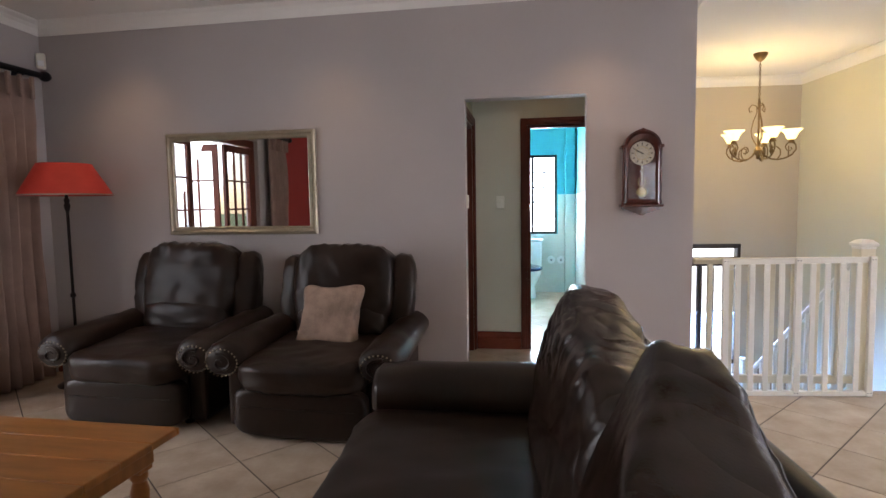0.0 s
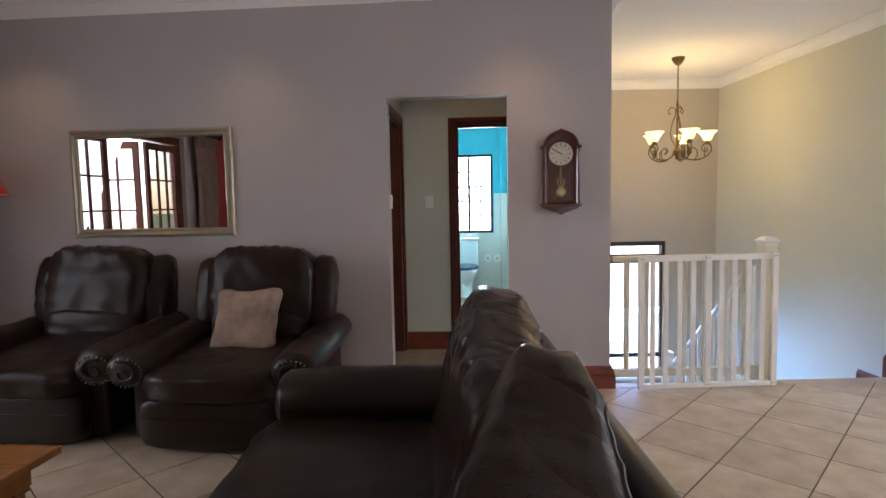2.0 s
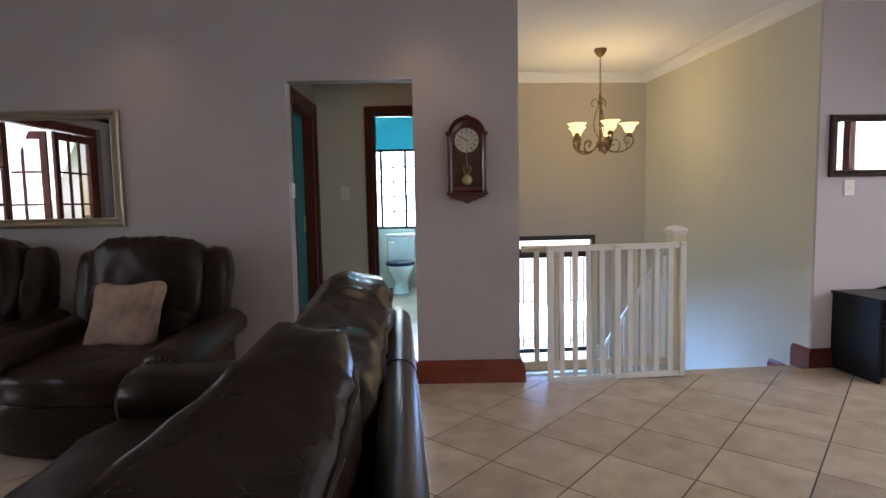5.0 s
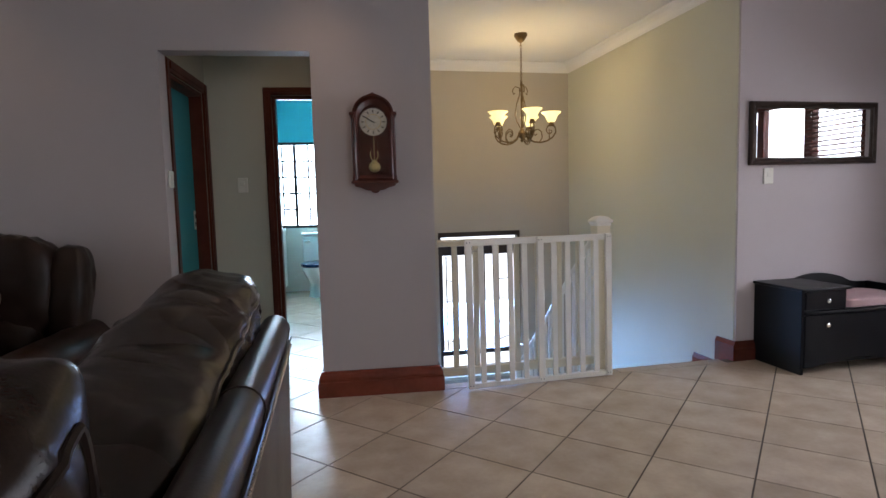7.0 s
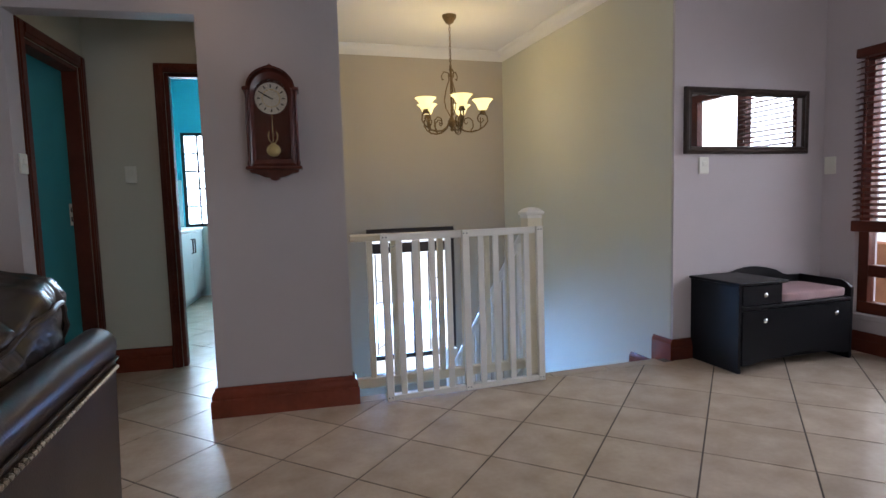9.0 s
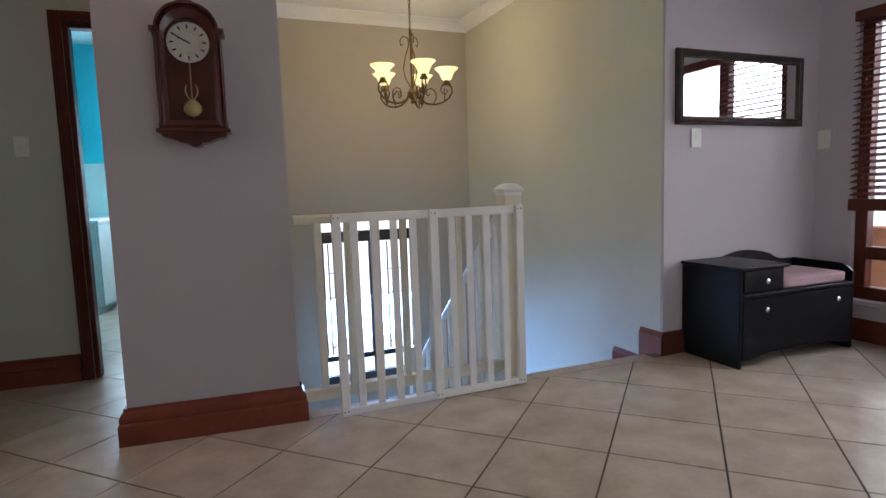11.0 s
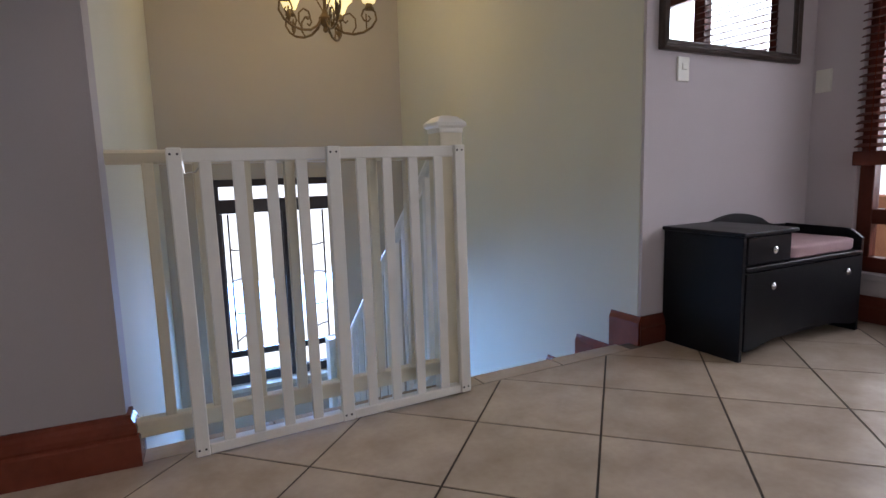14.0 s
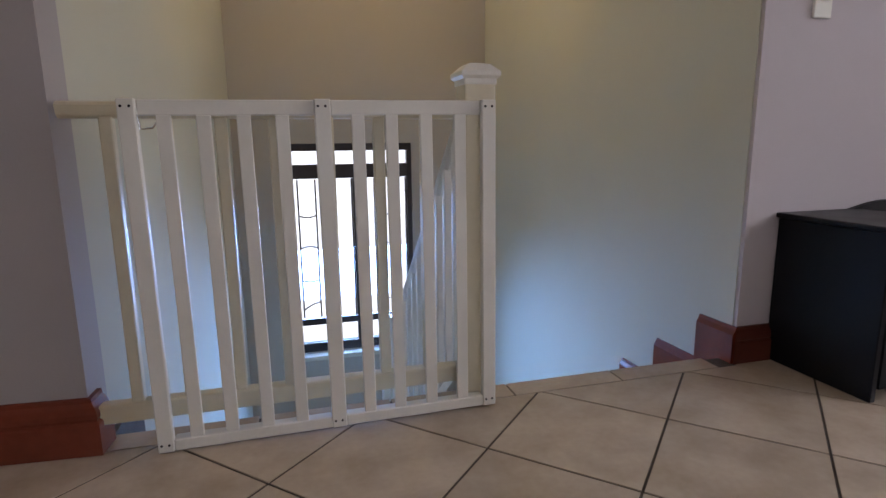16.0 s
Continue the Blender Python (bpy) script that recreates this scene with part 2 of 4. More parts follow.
wall("wall_passage_east", (1.33, 1.08), (1.33, 0.12), -0.02, TOP, 0.1, M_WALL, "grey passage wall", (), FM)

# ceilings: slightly raked over the sitting room, flat over stairs, entry and passage
bm = loft([[(x, y, ceil_z(x, y) + h) for x, y in ((-3.9, -2.9), (1.56, -2.9), (1.56, 5.6), (-3.9, 5.6))] for h in (0.0, 0.4)])
structure(part("ceiling", bm, M_CEIL), "white painted sitting room ceiling", "ceiling")
structure(part("ceiling", box(1.562, 5.35, -2.9, 7.4, STAIR_CEIL, STAIR_CEIL + 0.5), M_CEIL), "white painted ceiling over the stairs", "ceiling")
structure(part("ceiling", box(-3.9, 1.56, 5.602, 9.6, 2.75, 3.2), M_CEIL), "white painted bathroom ceiling", "ceiling")

# slab and grout bed under the tiles, open over the stairs
bm = bmesh.new()
box(-3.9, 5.3, -2.8, 4.30, -0.24, -0.003, bm=bm)
box(1.60, 3.73, 4.30, 4.385, -0.24, -0.003, bm=bm)
box(3.73, 5.3, 4.30, 4.50, -0.24, -0.003, bm=bm)
box(-3.9, 1.60, 4.30, 9.2, -0.24, -0.003, bm=bm)
structure(part("floor", bm, M_GROUT), "dark grout bed under diagonal beige tiles", "floor")

# ground outside, a storey below
bm = bmesh.new()
bmesh.ops.create_grid(bm, x_segments=2, y_segments=2, size=400)
bmesh.ops.translate(bm, vec=(0, 0, -3.0), verts=bm.verts)
M_GRASS = mat("lawn", (0.07, 0.11, 0.03), 0.9, var=0.3, scale=0.8, fine=30, bump=0.5)
structure(part("ground", bm, M_GRASS), "green lawn around the house", "ground")
# ---- more materials ----
M_ORANGE = mat("honey_pine", (0.42, 0.165, 0.04), 0.30, var=0.22, scale=3, fine=30, bump=0.06, stretch=(1, 7, 1))
M_CURTAIN = mat("taupe_curtain_cloth", (0.34, 0.235, 0.195), 0.85, var=0.1, scale=8, fine=220, bump=0.3, spec=0.2)
M_SHADE = mat("red_lamp_shade", (0.50, 0.035, 0.02), 0.7, var=0.06, scale=10, fine=200, bump=0.15)
M_IRON = mat("dark_iron", (0.025, 0.018, 0.015), 0.45, metal=0.6, var=0.2, scale=12, fine=80)
M_BRONZE = mat("antique_bronze", (0.19, 0.125, 0.06), 0.38, metal=0.8, var=0.3, scale=15, fine=90)
M_GILT = mat("champagne_gilt", (0.42, 0.37, 0.28), 0.34, metal=0.85, var=0.1, scale=12, fine=80)
M_VELVET = mat("taupe_velvet", (0.37, 0.25, 0.185), 0.7, var=0.34, scale=9, fine=120, bump=0.2)
M_BLACK = mat("black_brown_lacquer", (0.006, 0.006, 0.008), 0.36, var=0.2, scale=6, fine=60, bump=0.03, spec=0.22)
M_PINK = mat("dusty_pink_cloth", (0.50, 0.33, 0.33), 0.85, var=0.08, scale=8, fine=250, bump=0.25)
M_CHROME = mat("brushed_chrome", (0.75, 0.75, 0.75), 0.2, metal=1.0, var=0.05, bump=0)
M_BRASS = mat("worn_brass", (0.70, 0.55, 0.25), 0.3, metal=1.0, var=0.1, bump=0)
M_PLASTIC = mat("ivory_plastic", (0.78, 0.76, 0.66), 0.4, var=0.02, bump=0)
M_CERAMIC = mat("white_ceramic", (0.82, 0.84, 0.84), 0.12, var=0.02, bump=0)
M_NAVY = mat("navy_toilet_seat", (0.01, 0.03, 0.10), 0.2, var=0.1, bump=0)
M_PAPER = mat("toilet_paper", (0.85, 0.85, 0.83), 0.9, var=0.03, fine=150)
M_VANITY = mat("pale_vanity_laminate", (0.62, 0.66, 0.64), 0.35, var=0.03, bump=0.02)
M_CLOCKFACE = mat("clock_dial", (0.75, 0.71, 0.60), 0.4, var=0.1, scale=30, fine=200)
M_BRICK = mat("orange_brick", (0.45, 0.19, 0.10), 0.85, var=0.2, scale=6, fine=60)
M_BRONZEWIN = mat("dark_window_frame", (0.035, 0.022, 0.018), 0.4, var=0.2, bump=0.03)
M_STUD = mat("dark_upholstery_nail", (0.27, 0.22, 0.16), 0.3, metal=0.9, var=0.1, bump=0)
M_MIRROR = bpy.data.materials.new("mirror_glass")
M_MIRROR.use_nodes = True
_b = M_MIRROR.node_tree.nodes["Principled BSDF"]
_b.inputs["Base Color"].default_value, _b.inputs["Metallic"].default_value, _b.inputs["Roughness"].default_value = (0.86, 0.88, 0.87, 1), 1.0, 0.01
M_LIT = glow("lit_frosted_shade", (1.0, 0.86, 0.33), 1.15)
M_DAY = bpy.data.materials.new("bright_distance")
M_DAY.use_nodes = True
_n = M_DAY.node_tree.nodes
_b = _n["Principled BSDF"]
_t = _n.new("ShaderNodeTexNoise")
_t.inputs["Scale"].default_value = 2.2
_r = _n.new("ShaderNodeValToRGB")
_r.color_ramp.elements[0].color, _r.color_ramp.elements[0].position = (0.30, 0.42, 0.25, 1), 0.36
_r.color_ramp.elements[1].color, _r.color_ramp.elements[1].position = (1, 1, 0.98, 1), 0.52
M_DAY.node_tree.links.new(_t.outputs["Fac"], _r.inputs[0])
M_DAY.node_tree.links.new(_r.outputs[0], _b.inputs["Emission Color"])
_b.inputs["Emission Strength"].default_value = 1.2
_b.inputs["Base Color"].default_value = (0.1, 0.1, 0.1, 1)
M_BRIGHT = glow("bright_daylight", (0.86, 0.94, 1), 2.2, (0.3, 0.3, 0.3))


def backdrop(p0, p1, z0, z1, material, label):
    bm = loft([[(*p0, z0), (*p1, z0)], [(*p0, z1), (*p1, z1)]], close=False)
    structure(part("backdrop", bm, material), label, "backdrop")


backdrop((-9.5, -6), (-9.5, 9), -3, 5, M_DAY, "sunlit garden trees beyond the glazed doors")
backdrop((0.0, 10.2), (5.2, 10.2), -4, 4, M_BRIGHT, "blown-out daylight beyond the stair window")
backdrop((-2.5, 10.9), (4.0, 10.6), -1, 4, M_BRIGHT, "blown-out daylight beyond the bathroom window")
backdrop((8.5, 8), (8.5, -6), -3, 5, M_BRIGHT, "bright daylight beyond the entry window")
# glowing sheet added outside the unseen south window
backdrop((-4, -6), (7, -6), -3, 5, M_BRIGHT, "glowing sheet behind the added south window")

# ---- cornices and skirtings ----
CORNICE = [(0, 0.0), (0, -0.095), (0.006, -0.095), (0.012, -0.08), (0.03, -0.05), (0.055, -0.028), (0.085, -0.014), (0.092, -0.008), (0.092, 0.0)]


def moulding(name, p0, p1, profile, material, label, rise=None, z=(0, 0), inset=(0, 0)):
    """A moulding along a wall face, room on the right of the way from p0 to p1; profile: (out, up)."""
    a, c = Vector(p0), Vector(p1)
    d = (c - a).normalized()
    nrm = Vector((d.y, -d.x))
    rings = []
    for p, zz, ins in ((a, z[0], inset[0]), (c, z[1], inset[1])):
        ring = []
        for o, u in profile:
            w = p + nrm * o + d * (o * ins)
            h = (ceil_z(w.x, w.y) if rise else zz) + u
            ring.append((w.x, w.y, h))
        rings.append(ring)
    return structure(part(name, loft(rings), material), label, name)


def W2(u, v):
    p = FM @ Vector((u, v, 0))
    return (p.x, p.y)


moulding("cornice", W2(-3.43, 0), W2(1.55, 0), CORNICE, M_CEIL, "white plaster cornice", True, inset=(1, 0))
moulding("cornice", W2(-3.43, -7), W2(-3.43, 0), CORNICE, M_CEIL, "white plaster cornice", True, inset=(0, -1))
moulding("cornice", W2(1.576, 0.01), W2(1.556, 2.70), CORNICE, M_CEIL, "white plaster cornice", True, inset=(0, -0.93))
moulding("cornice", (1.755, 6.97), (3.67, 6.97), CORNICE, M_CEIL, "white plaster cornice", True, inset=(0.93, -0.98))
moulding("cornice", (3.67, 6.97), (3.742, 4.325), CORNICE, M_CEIL, "white plaster cornice", True, inset=(0.98, 0))
moulding("cornice", (3.742, 4.335), (5.05, 4.335), CORNICE, M_CEIL, "white plaster cornice", True, inset=(0, -1))
moulding("cornice", (5.05, 4.335), (5.05, -2.6), CORNICE, M_CEIL, "white plaster cornice", True, inset=(1, 0))

SKIRT = [(0, 0), (0.034, 0), (0.034, 0.088), (0.031, 0.094), (0.026, 0.096), (0.026, 0.10), (0.028, 0.104), (0.028, 0.118), (0.022, 0.135), (0.013, 0.146), (0.012, 0.158), (0, 0.158)]
SKIRT2 = [(o * 0.8, u * 0.88) for o, u in SKIRT]
moulding("baseboard", W2(-3.43, 0), W2(0.011, 0), SKIRT, M_WOOD, "red-brown varnished wooden skirting")
moulding("baseboard", W2(0.864, 0), W2(1.578, 0), SKIRT, M_WOOD, "red-brown varnished wooden skirting", inset=(-1, 1))
moulding("baseboard", W2(0.864, 0.12), W2(0.864, 0), SKIRT, M_WOOD, "red-brown varnished wooden skirting end", inset=(0, 1))
moulding("baseboard", W2(1.578, 0), W2(1.578, 0.06), SKIRT, M_WOOD, "red-brown varnished wooden skirting end", inset=(-1, 0))
moulding("baseboard", W2(-0.04, 1.08), W2(0.389, 1.08), SKIRT, M_WOOD, "red-brown varnished wooden skirting")
moulding("baseboard", (3.742, 4.335), (5.05, 4.335), SKIRT2, M_DARKWOOD, "dark red wooden skirting", inset=(-1, -1))
moulding("baseboard", (5.05, 4.335), (5.05, -2.6), SKIRT2, M_DARKWOOD, "dark red wooden skirting", inset=(1, 0))
moulding("baseboard", W2(-3.43, -7.0), W2(-3.43, -3.64), SKIRT, M_WOOD, "red-brown varnished wooden skirting")
# stepped skirting beside the stairs
ga, gb = Vector((3.742, 4.325)), Vector((3.67, 6.97))
gd = (gb - ga).normalized()
for k in range(7):
    s0, s1 = max(0.0, 0.19 + 0.25 * (k - 1)), 0.19 + 0.25 * k
    top = 0.138 - 0.19 * k
    pr = [(0, top - 0.30), (0.024, top - 0.30), (0.024, top - 0.03), (0.014, top - 0.012), (0.01, top), (0, top)]
    a, c = ga + gd * s1, ga + gd * s0
    moulding("baseboard", a, c, pr, M_WOOD, "dark red stepped skirting beside the stairs")

# ---- door frames ----
def door_frame(m, w, h, depth, label, strike=False, aw=0.08):
    """Frame for an opening from 0 to w along x; wall face at y=0, body to y=depth."""
    f = thing("door_frame", m, label, "door frame", kind="structure")
    for name, x0, x1, z0, z1 in (("architrave", -aw, 0.0, 0, h + aw), ("architrave", w, w + aw, 0, h + aw), ("architrave", 0.0, w, h, h + aw)):
        bm = box(x0, x1, -0.018, 0.0, z0, z1, 0.004)
        if x1 - x0 < 0.2:
            box(x0 + 0.012, x1 - 0.02, -0.026, -0.016, z0, z1 - 0.01, 0.004, bm=bm)
        else:
            box(x0, x1, -0.026, -0.016, z0 + 0.02, z1 - 0.012, 0.004, bm=bm)
        part(name, bm, M_DARKWOOD, f)
    part("jamb", box(0, 0.028, 0, depth, 0, h, 0.003), M_DARKWOOD, f)
    part("jamb", box(w - 0.028, w, 0, depth, 0, h, 0.003), M_DARKWOOD, f)
    part("head", box(0.028, w - 0.028, 0, depth, h - 0.028, h, 0.003), M_DARKWOOD, f)
    if strike:
        part("strike_plate", box(w - 0.031, w - 0.027, 0.03, 0.055, 1.03, 1.15, 0.001), M_CHROME, f, "chrome strike plate")
    return f


door_frame(FM @ pose(0.45, 1.08, 0), 0.826, 2.04, 0.07, "dark red wooden bathroom door frame", aw=0.06)
door_frame(FM @ pose(-0.04, 0.294, 0, 0, 0, 90), 0.70, 2.04, 0.12, "dark red wooden frame of the passage door")


door = thing("door_1", FM @ pose(-0.04, 0.294, 0, 0, 0, 90) @ pose(0.028, 0.085, 0.008), "teal painted passage door, closed", "door", kind="structure")
part("leaf", box(0, 0.644, 0, 0.038, 0, 2.0, 0.003), M_TEAL, door)
part("lock_plate", box(0.595, 0.630, -0.004, 0, 1.02, 1.16, 0.001), M_PLASTIC, door, "white lock plate")
for z in (1.045, 1.105):
    part("keyhole", box(0.605, 0.620, -0.006, -0.003, z, z + 0.03, 0.001), M_BLACK, door)


def switch(m, label, w=0.075, h=0.115, rockers=1):
    """Wall plate facing -y."""
    t = thing("light_switch", m, label, "light switch")
    part("plate", box(-w / 2, w / 2, -0.012, 0, -h / 2, h / 2, 0.004, 2), M_PLASTIC, t)
    for r in range(rockers):
        z = 0.012 - r * 0.04
        part("rocker", box(-0.016, 0.016, -0.017, -0.011, z - 0.016, z + 0.016, 0.003, 1), M_PLASTIC, t)
    return t


switch(FM @ pose(0.205, 1.08, 1.355), "ivory light switch on the passage wall")
switch(FM @ pose(0.011, 0.075, 1.36, 0, 0, 90), "ivory switch plate on the doorway reveal", 0.07, 0.10)
switch(pose(3.978, 4.335, 1.308), "white light switch below the framed mirror", 0.078, 0.112)
plate = thing("blank_plate", pose(5.05, 4.275, 1.297, 0, 0, -90), "cream blank cover plate on the wall", "wall plate")
part("plate", box(-0.042, 0.042, -0.01, 0, -0.062, 0.062, 0.004, 2), M_PLASTIC, plate)
sensor = thing("alarm_sensor", FM @ pose(-3.40, -0.02, 2.535, 0, 0, 40), "small white alarm motion detector", "alarm sensor")
part("housing", box(-0.032, 0.032, -0.05, 0.02, -0.06, 0.06, 0.012, 2), M_PLASTIC, sensor)
part("lens", box(-0.022, 0.022, -0.056, -0.046, -0.045, 0.0, 0.006, 2), M_CERAMIC, sensor)


# ---- mirrors ----
def framed_mirror(m, w, h, fw, material, label, beads=False):
    """Mirror centred on the wall face at y=0, looking to -y."""
    t = thing("wall_mirror", m, label, "mirror")
    prof = [(0, 0), (0, -0.020), (0.008, -0.030), (fw * 0.35, -0.034), (fw * 0.5, -0.026), (fw * 0.62, -0.022), (fw * 0.85, -0.026), (fw, -0.014), (fw, 0)]
    cs = [(-w / 2, -h / 2, 1, 1), (w / 2, -h / 2, -1, 1), (w / 2, h / 2, -1, -1), (-w / 2, h / 2, 1, -1)]
    for i in range(4):
        a, c = cs[i], cs[(i + 1) % 4]
        part("frame_side", loft([[(p[0] + p[2] * o, d, p[1] + p[3] * o) for o, d in prof] for p in (a, c)]), material, t)
    part("glass", box(-w / 2 + fw * 0.9, w / 2 - fw * 0.9, -0.012, -0.006, -h / 2 + fw * 0.9, h / 2 - fw * 0.9), M_MIRROR, t, "silvered mirror glass")
    if beads:
        bm = bmesh.new()
        for z0 in (-h / 2 + fw * 0.62, h / 2 - fw * 0.62):
            for k in range(int(w / 0.022)):
                bmesh.ops.create_icosphere(bm, subdivisions=1, radius=0.006, matrix=pose(-w / 2 + fw * 0.62 + k * (w - 1.24 * fw) / int(w / 0.022), -0.024, z0))
        for x0 in (-w / 2 + fw * 0.62, w / 2 - fw * 0.62):
            for k in range(int(h / 0.022)):
                bmesh.ops.create_icosphere(bm, subdivisions=1, radius=0.006, matrix=pose(x0, -0.024, -h / 2 + fw * 0.62 + k * (h - 1.24 * fw) / int(h / 0.022)))
        tagged(part("beading", bm, material, t, "row of small gilt beads"), kind="stuff")
    return t


framed_mirror(FM @ pose(-1.728, -0.002, 1.529), 1.225, 0.785, 0.062, M_GILT, "wide mirror in a champagne gilt frame", True)
M_PICFRAME = mat("bronze_brown_frame", (0.055, 0.035, 0.026), 0.35, metal=0.3, var=0.3, scale=14, fine=80)
framed_mirror(pose(4.345, 4.333, 1.604), 1.06, 0.438, 0.05, M_PICFRAME, "narrow mirror in a dark bronze frame")

# ---- pendulum wall clock ----
M_CLOCKWOOD = mat("clock_mahogany", (0.095, 0.020, 0.012), 0.22, var=0.35, scale=6, fine=50, bump=0.04, coat=0.3)
M_PANE = glass("clock_glass")
M_PANE.node_tree.nodes["Principled BSDF"].inputs["IOR"].default_value = 1.3
clock = thing("wall_clock", FM @ pose(1.222, 0, 1.293) @ Matrix.Scale(0.876, 4), "mahogany pendulum wall clock with arched top", "clock")


def arch(w, z0, z1, rise, n=12):
    return [(-w, z0), (w, z0), (w, z1)] + [(w * math.cos(math.pi * k / n), z1 + rise * math.sin(math.pi * k / n)) for k in range(1, n)] + [(-w, z1)]


part("case", extrude(arch(0.126, 0.03, 0.47, 0.115), -0.085, 0.0), M_CLOCKWOOD, clock, smooth=True)
outer, mid, inner = arch(0.128, 0.032, 0.47, 0.122), arch(0.116, 0.048, 0.455, 0.118), arch(0.100, 0.072, 0.43, 0.104)
rings = [[(a, y, b) for a, b in o] for o, y in ((outer, -0.085), (outer, -0.106), (mid, -0.114), (mid, -0.108), (inner, -0.100), (inner, -0.085))]
part("door", loft(rings, cap=False), M_CLOCKWOOD, clock)
part("door_glass", extrude(arch(0.099, 0.073, 0.43, 0.103), -0.099, -0.0965), M_PANE, clock).visible_shadow = False
part("back_panel", extrude(arch(0.098, 0.075, 0.43, 0.10), -0.0875, -0.0855), M_CLOCKWOOD, clock)
hood = [[(a, y, b) for a, b in o] for o, y in ((arch(0.128, 0.47, 0.474, 0.118, 16), -0.12), (arch(0.138, 0.47, 0.474, 0.130, 16), -0.12), (arch(0.138, 0.47, 0.474, 0.130, 16), -0.002), (arch(0.128, 0.47, 0.474, 0.118, 16), -0.002))]
part("hood_moulding", loft([[r[k] for k in range(2, len(r))] for r in hood], close=False, cap=False), M_CLOCKWOOD, clock, smooth=True)
for sx in (-1, 1):
    part("column", lathe([(0.010, 0.036), (0.014, 0.045), (0.014, 0.055), (0.009, 0.07), (0.0105, 0.24), (0.009, 0.44), (0.013, 0.455), (0.010, 0.468)], 12, (sx * 0.137, -0.092, 0)), M_CLOCKWOOD, clock, smooth=True)
    part("capital", box(sx * 0.138 - 0.020, sx * 0.138 + 0.020, -0.118, -0.004, 0.466, 0.49, 0.006, 2), M_CLOCKWOOD, clock)
part("base_moulding", box(-0.16, 0.16, -0.125, 0, 0.012, 0.035, 0.009, 2), M_CLOCKWOOD, clock)
scroll = [(-0.14, 0.012), (-0.135, -0.004), (-0.10, -0.012), (-0.06, -0.030), (-0.03, -0.034), (-0.022, -0.046), (0, -0.052), (0.022, -0.046), (0.03, -0.034), (0.06, -0.030), (0.10, -0.012), (0.135, -0.004), (0.14, 0.012)]
part("apron", extrude(scroll, -0.10, -0.004), M_CLOCKWOOD, clock)
part("crest", extrude([(-0.05, 0.592), (-0.03, 0.604), (-0.012, 0.608), (0, 0.618), (0.012, 0.608), (0.03, 0.604), (0.05, 0.592)], -0.118, -0.03), M_CLOCKWOOD, clock)
CT = pose(0, -0.0885, 0.425, 90) @ Matrix.Scale(1.2, 4)
part("dial", lathe([(0.072, 0.0), (0.076, -0.001), (0.076, 0.002), (0.070, 0.003)], 32, cap=True), M_CLOCKFACE, clock, "pale engraved dial").matrix_local = CT
for k in range(12):
    part("hour_mark", box(-0.003, 0.003, 0.051, 0.066, 0.003, 0.0045, m=pose(0, 0, 0, 0, 0, 30 * k)), M_BLACK, clock).matrix_local = CT
part("inner_ring", lathe([(0.040, 0.0028), (0.042, 0.0040), (0.044, 0.0028)], 32, cap=False), M_BRASS, clock, "thin brass chapter ring").matrix_local = CT
part("minute_hand", box(-0.002, 0.002, -0.01, 0.058, 0.005, 0.006, m=pose(0, 0, 0, 0, 0, 60)), M_BLACK, clock).matrix_local = CT
part("hour_hand", box(-0.003, 0.003, -0.01, 0.038, 0.006, 0.007, m=pose(0, 0, 0, 0, 0, 64)), M_BLACK, clock).matrix_local = CT
pend = part("pendulum", tube([(0, -0.0885, 0.34), (0, -0.0885, 0.16)], 0.002, 6), M_BRASS, clock, "brass lyre pendulum")
part("bob", loft([[(1.5 * r * math.cos(a * 0.3927), -0.091 + 0.25 * r * math.sin(a * 0.3927), 0.088 + 1.15 * z) for a in range(16)] for r, z in ((0.001, 0.0), (0.016, 0.006), (0.026, 0.022), (0.027, 0.036), (0.020, 0.054), (0.008, 0.066), (0.001, 0.070))]), M_BRASS, pend, smooth=True)
part("lyre", join(tube([(-0.020, -0.089, 0.232), (-0.027, -0.089, 0.214), (-0.024, -0.089, 0.19), (-0.010, -0.089, 0.168), (0, -0.089, 0.164)], 0.003, 6), tube([(0.020, -0.089, 0.232), (0.027, -0.089, 0.214), (0.024, -0.089, 0.19), (0.010, -0.089, 0.168), (0, -0.089, 0.164)], 0.003, 6)), M_BRASS, pend)


# ---- leather recliners ----
# softer, more creased leather for the loose sofa cushions
M_SOFT = M_LEATHER.copy()
M_SOFT.name = "creased_brown_leather"
M_SOFT.node_tree.nodes["Principled BSDF"].inputs["Specular IOR Level"].default_value = 0.42
_nt = M_SOFT.node_tree
_bp = [k for k in _nt.nodes if k.type == "BUMP"][0]
_tc = [k for k in _nt.nodes if k.type == "TEX_COORD"][0]
_map = _nt.nodes.new("ShaderNodeMapping")
_map.inputs["Scale"].default_value, _map.inputs["Rotation"].default_value = (1.0, 2.2, 0.8), (0.6, 0.2, 0.0)
_fold = _nt.nodes.new("ShaderNodeTexNoise")
_fold.inputs["Scale"].default_value, _fold.inputs["Detail"].default_value, _fold.inputs["Distortion"].default_value = 2.6, 1.5, 0.5
_nt.links.new(_tc.outputs["Object"], _map.inputs[0])
_nt.links.new(_map.outputs[0], _fold.inputs["Vector"])
_m1, _m2, _m3 = (_nt.nodes.new("ShaderNodeMath") for _ in range(3))
_m1.operation, _m2.operation, _m3.operation = "SUBTRACT", "ABSOLUTE", "POWER"
_m1.inputs[1].default_value = 0.5
_nt.links.new(_fold.outputs["Fac"], _m1.inputs[0])
_nt.links.new(_m1.outputs[0], _m2.inputs[0])
_nt.links.new(_m2.outputs[0], _m3.inputs[0])
_m3.inputs[1].default_value = 0.7
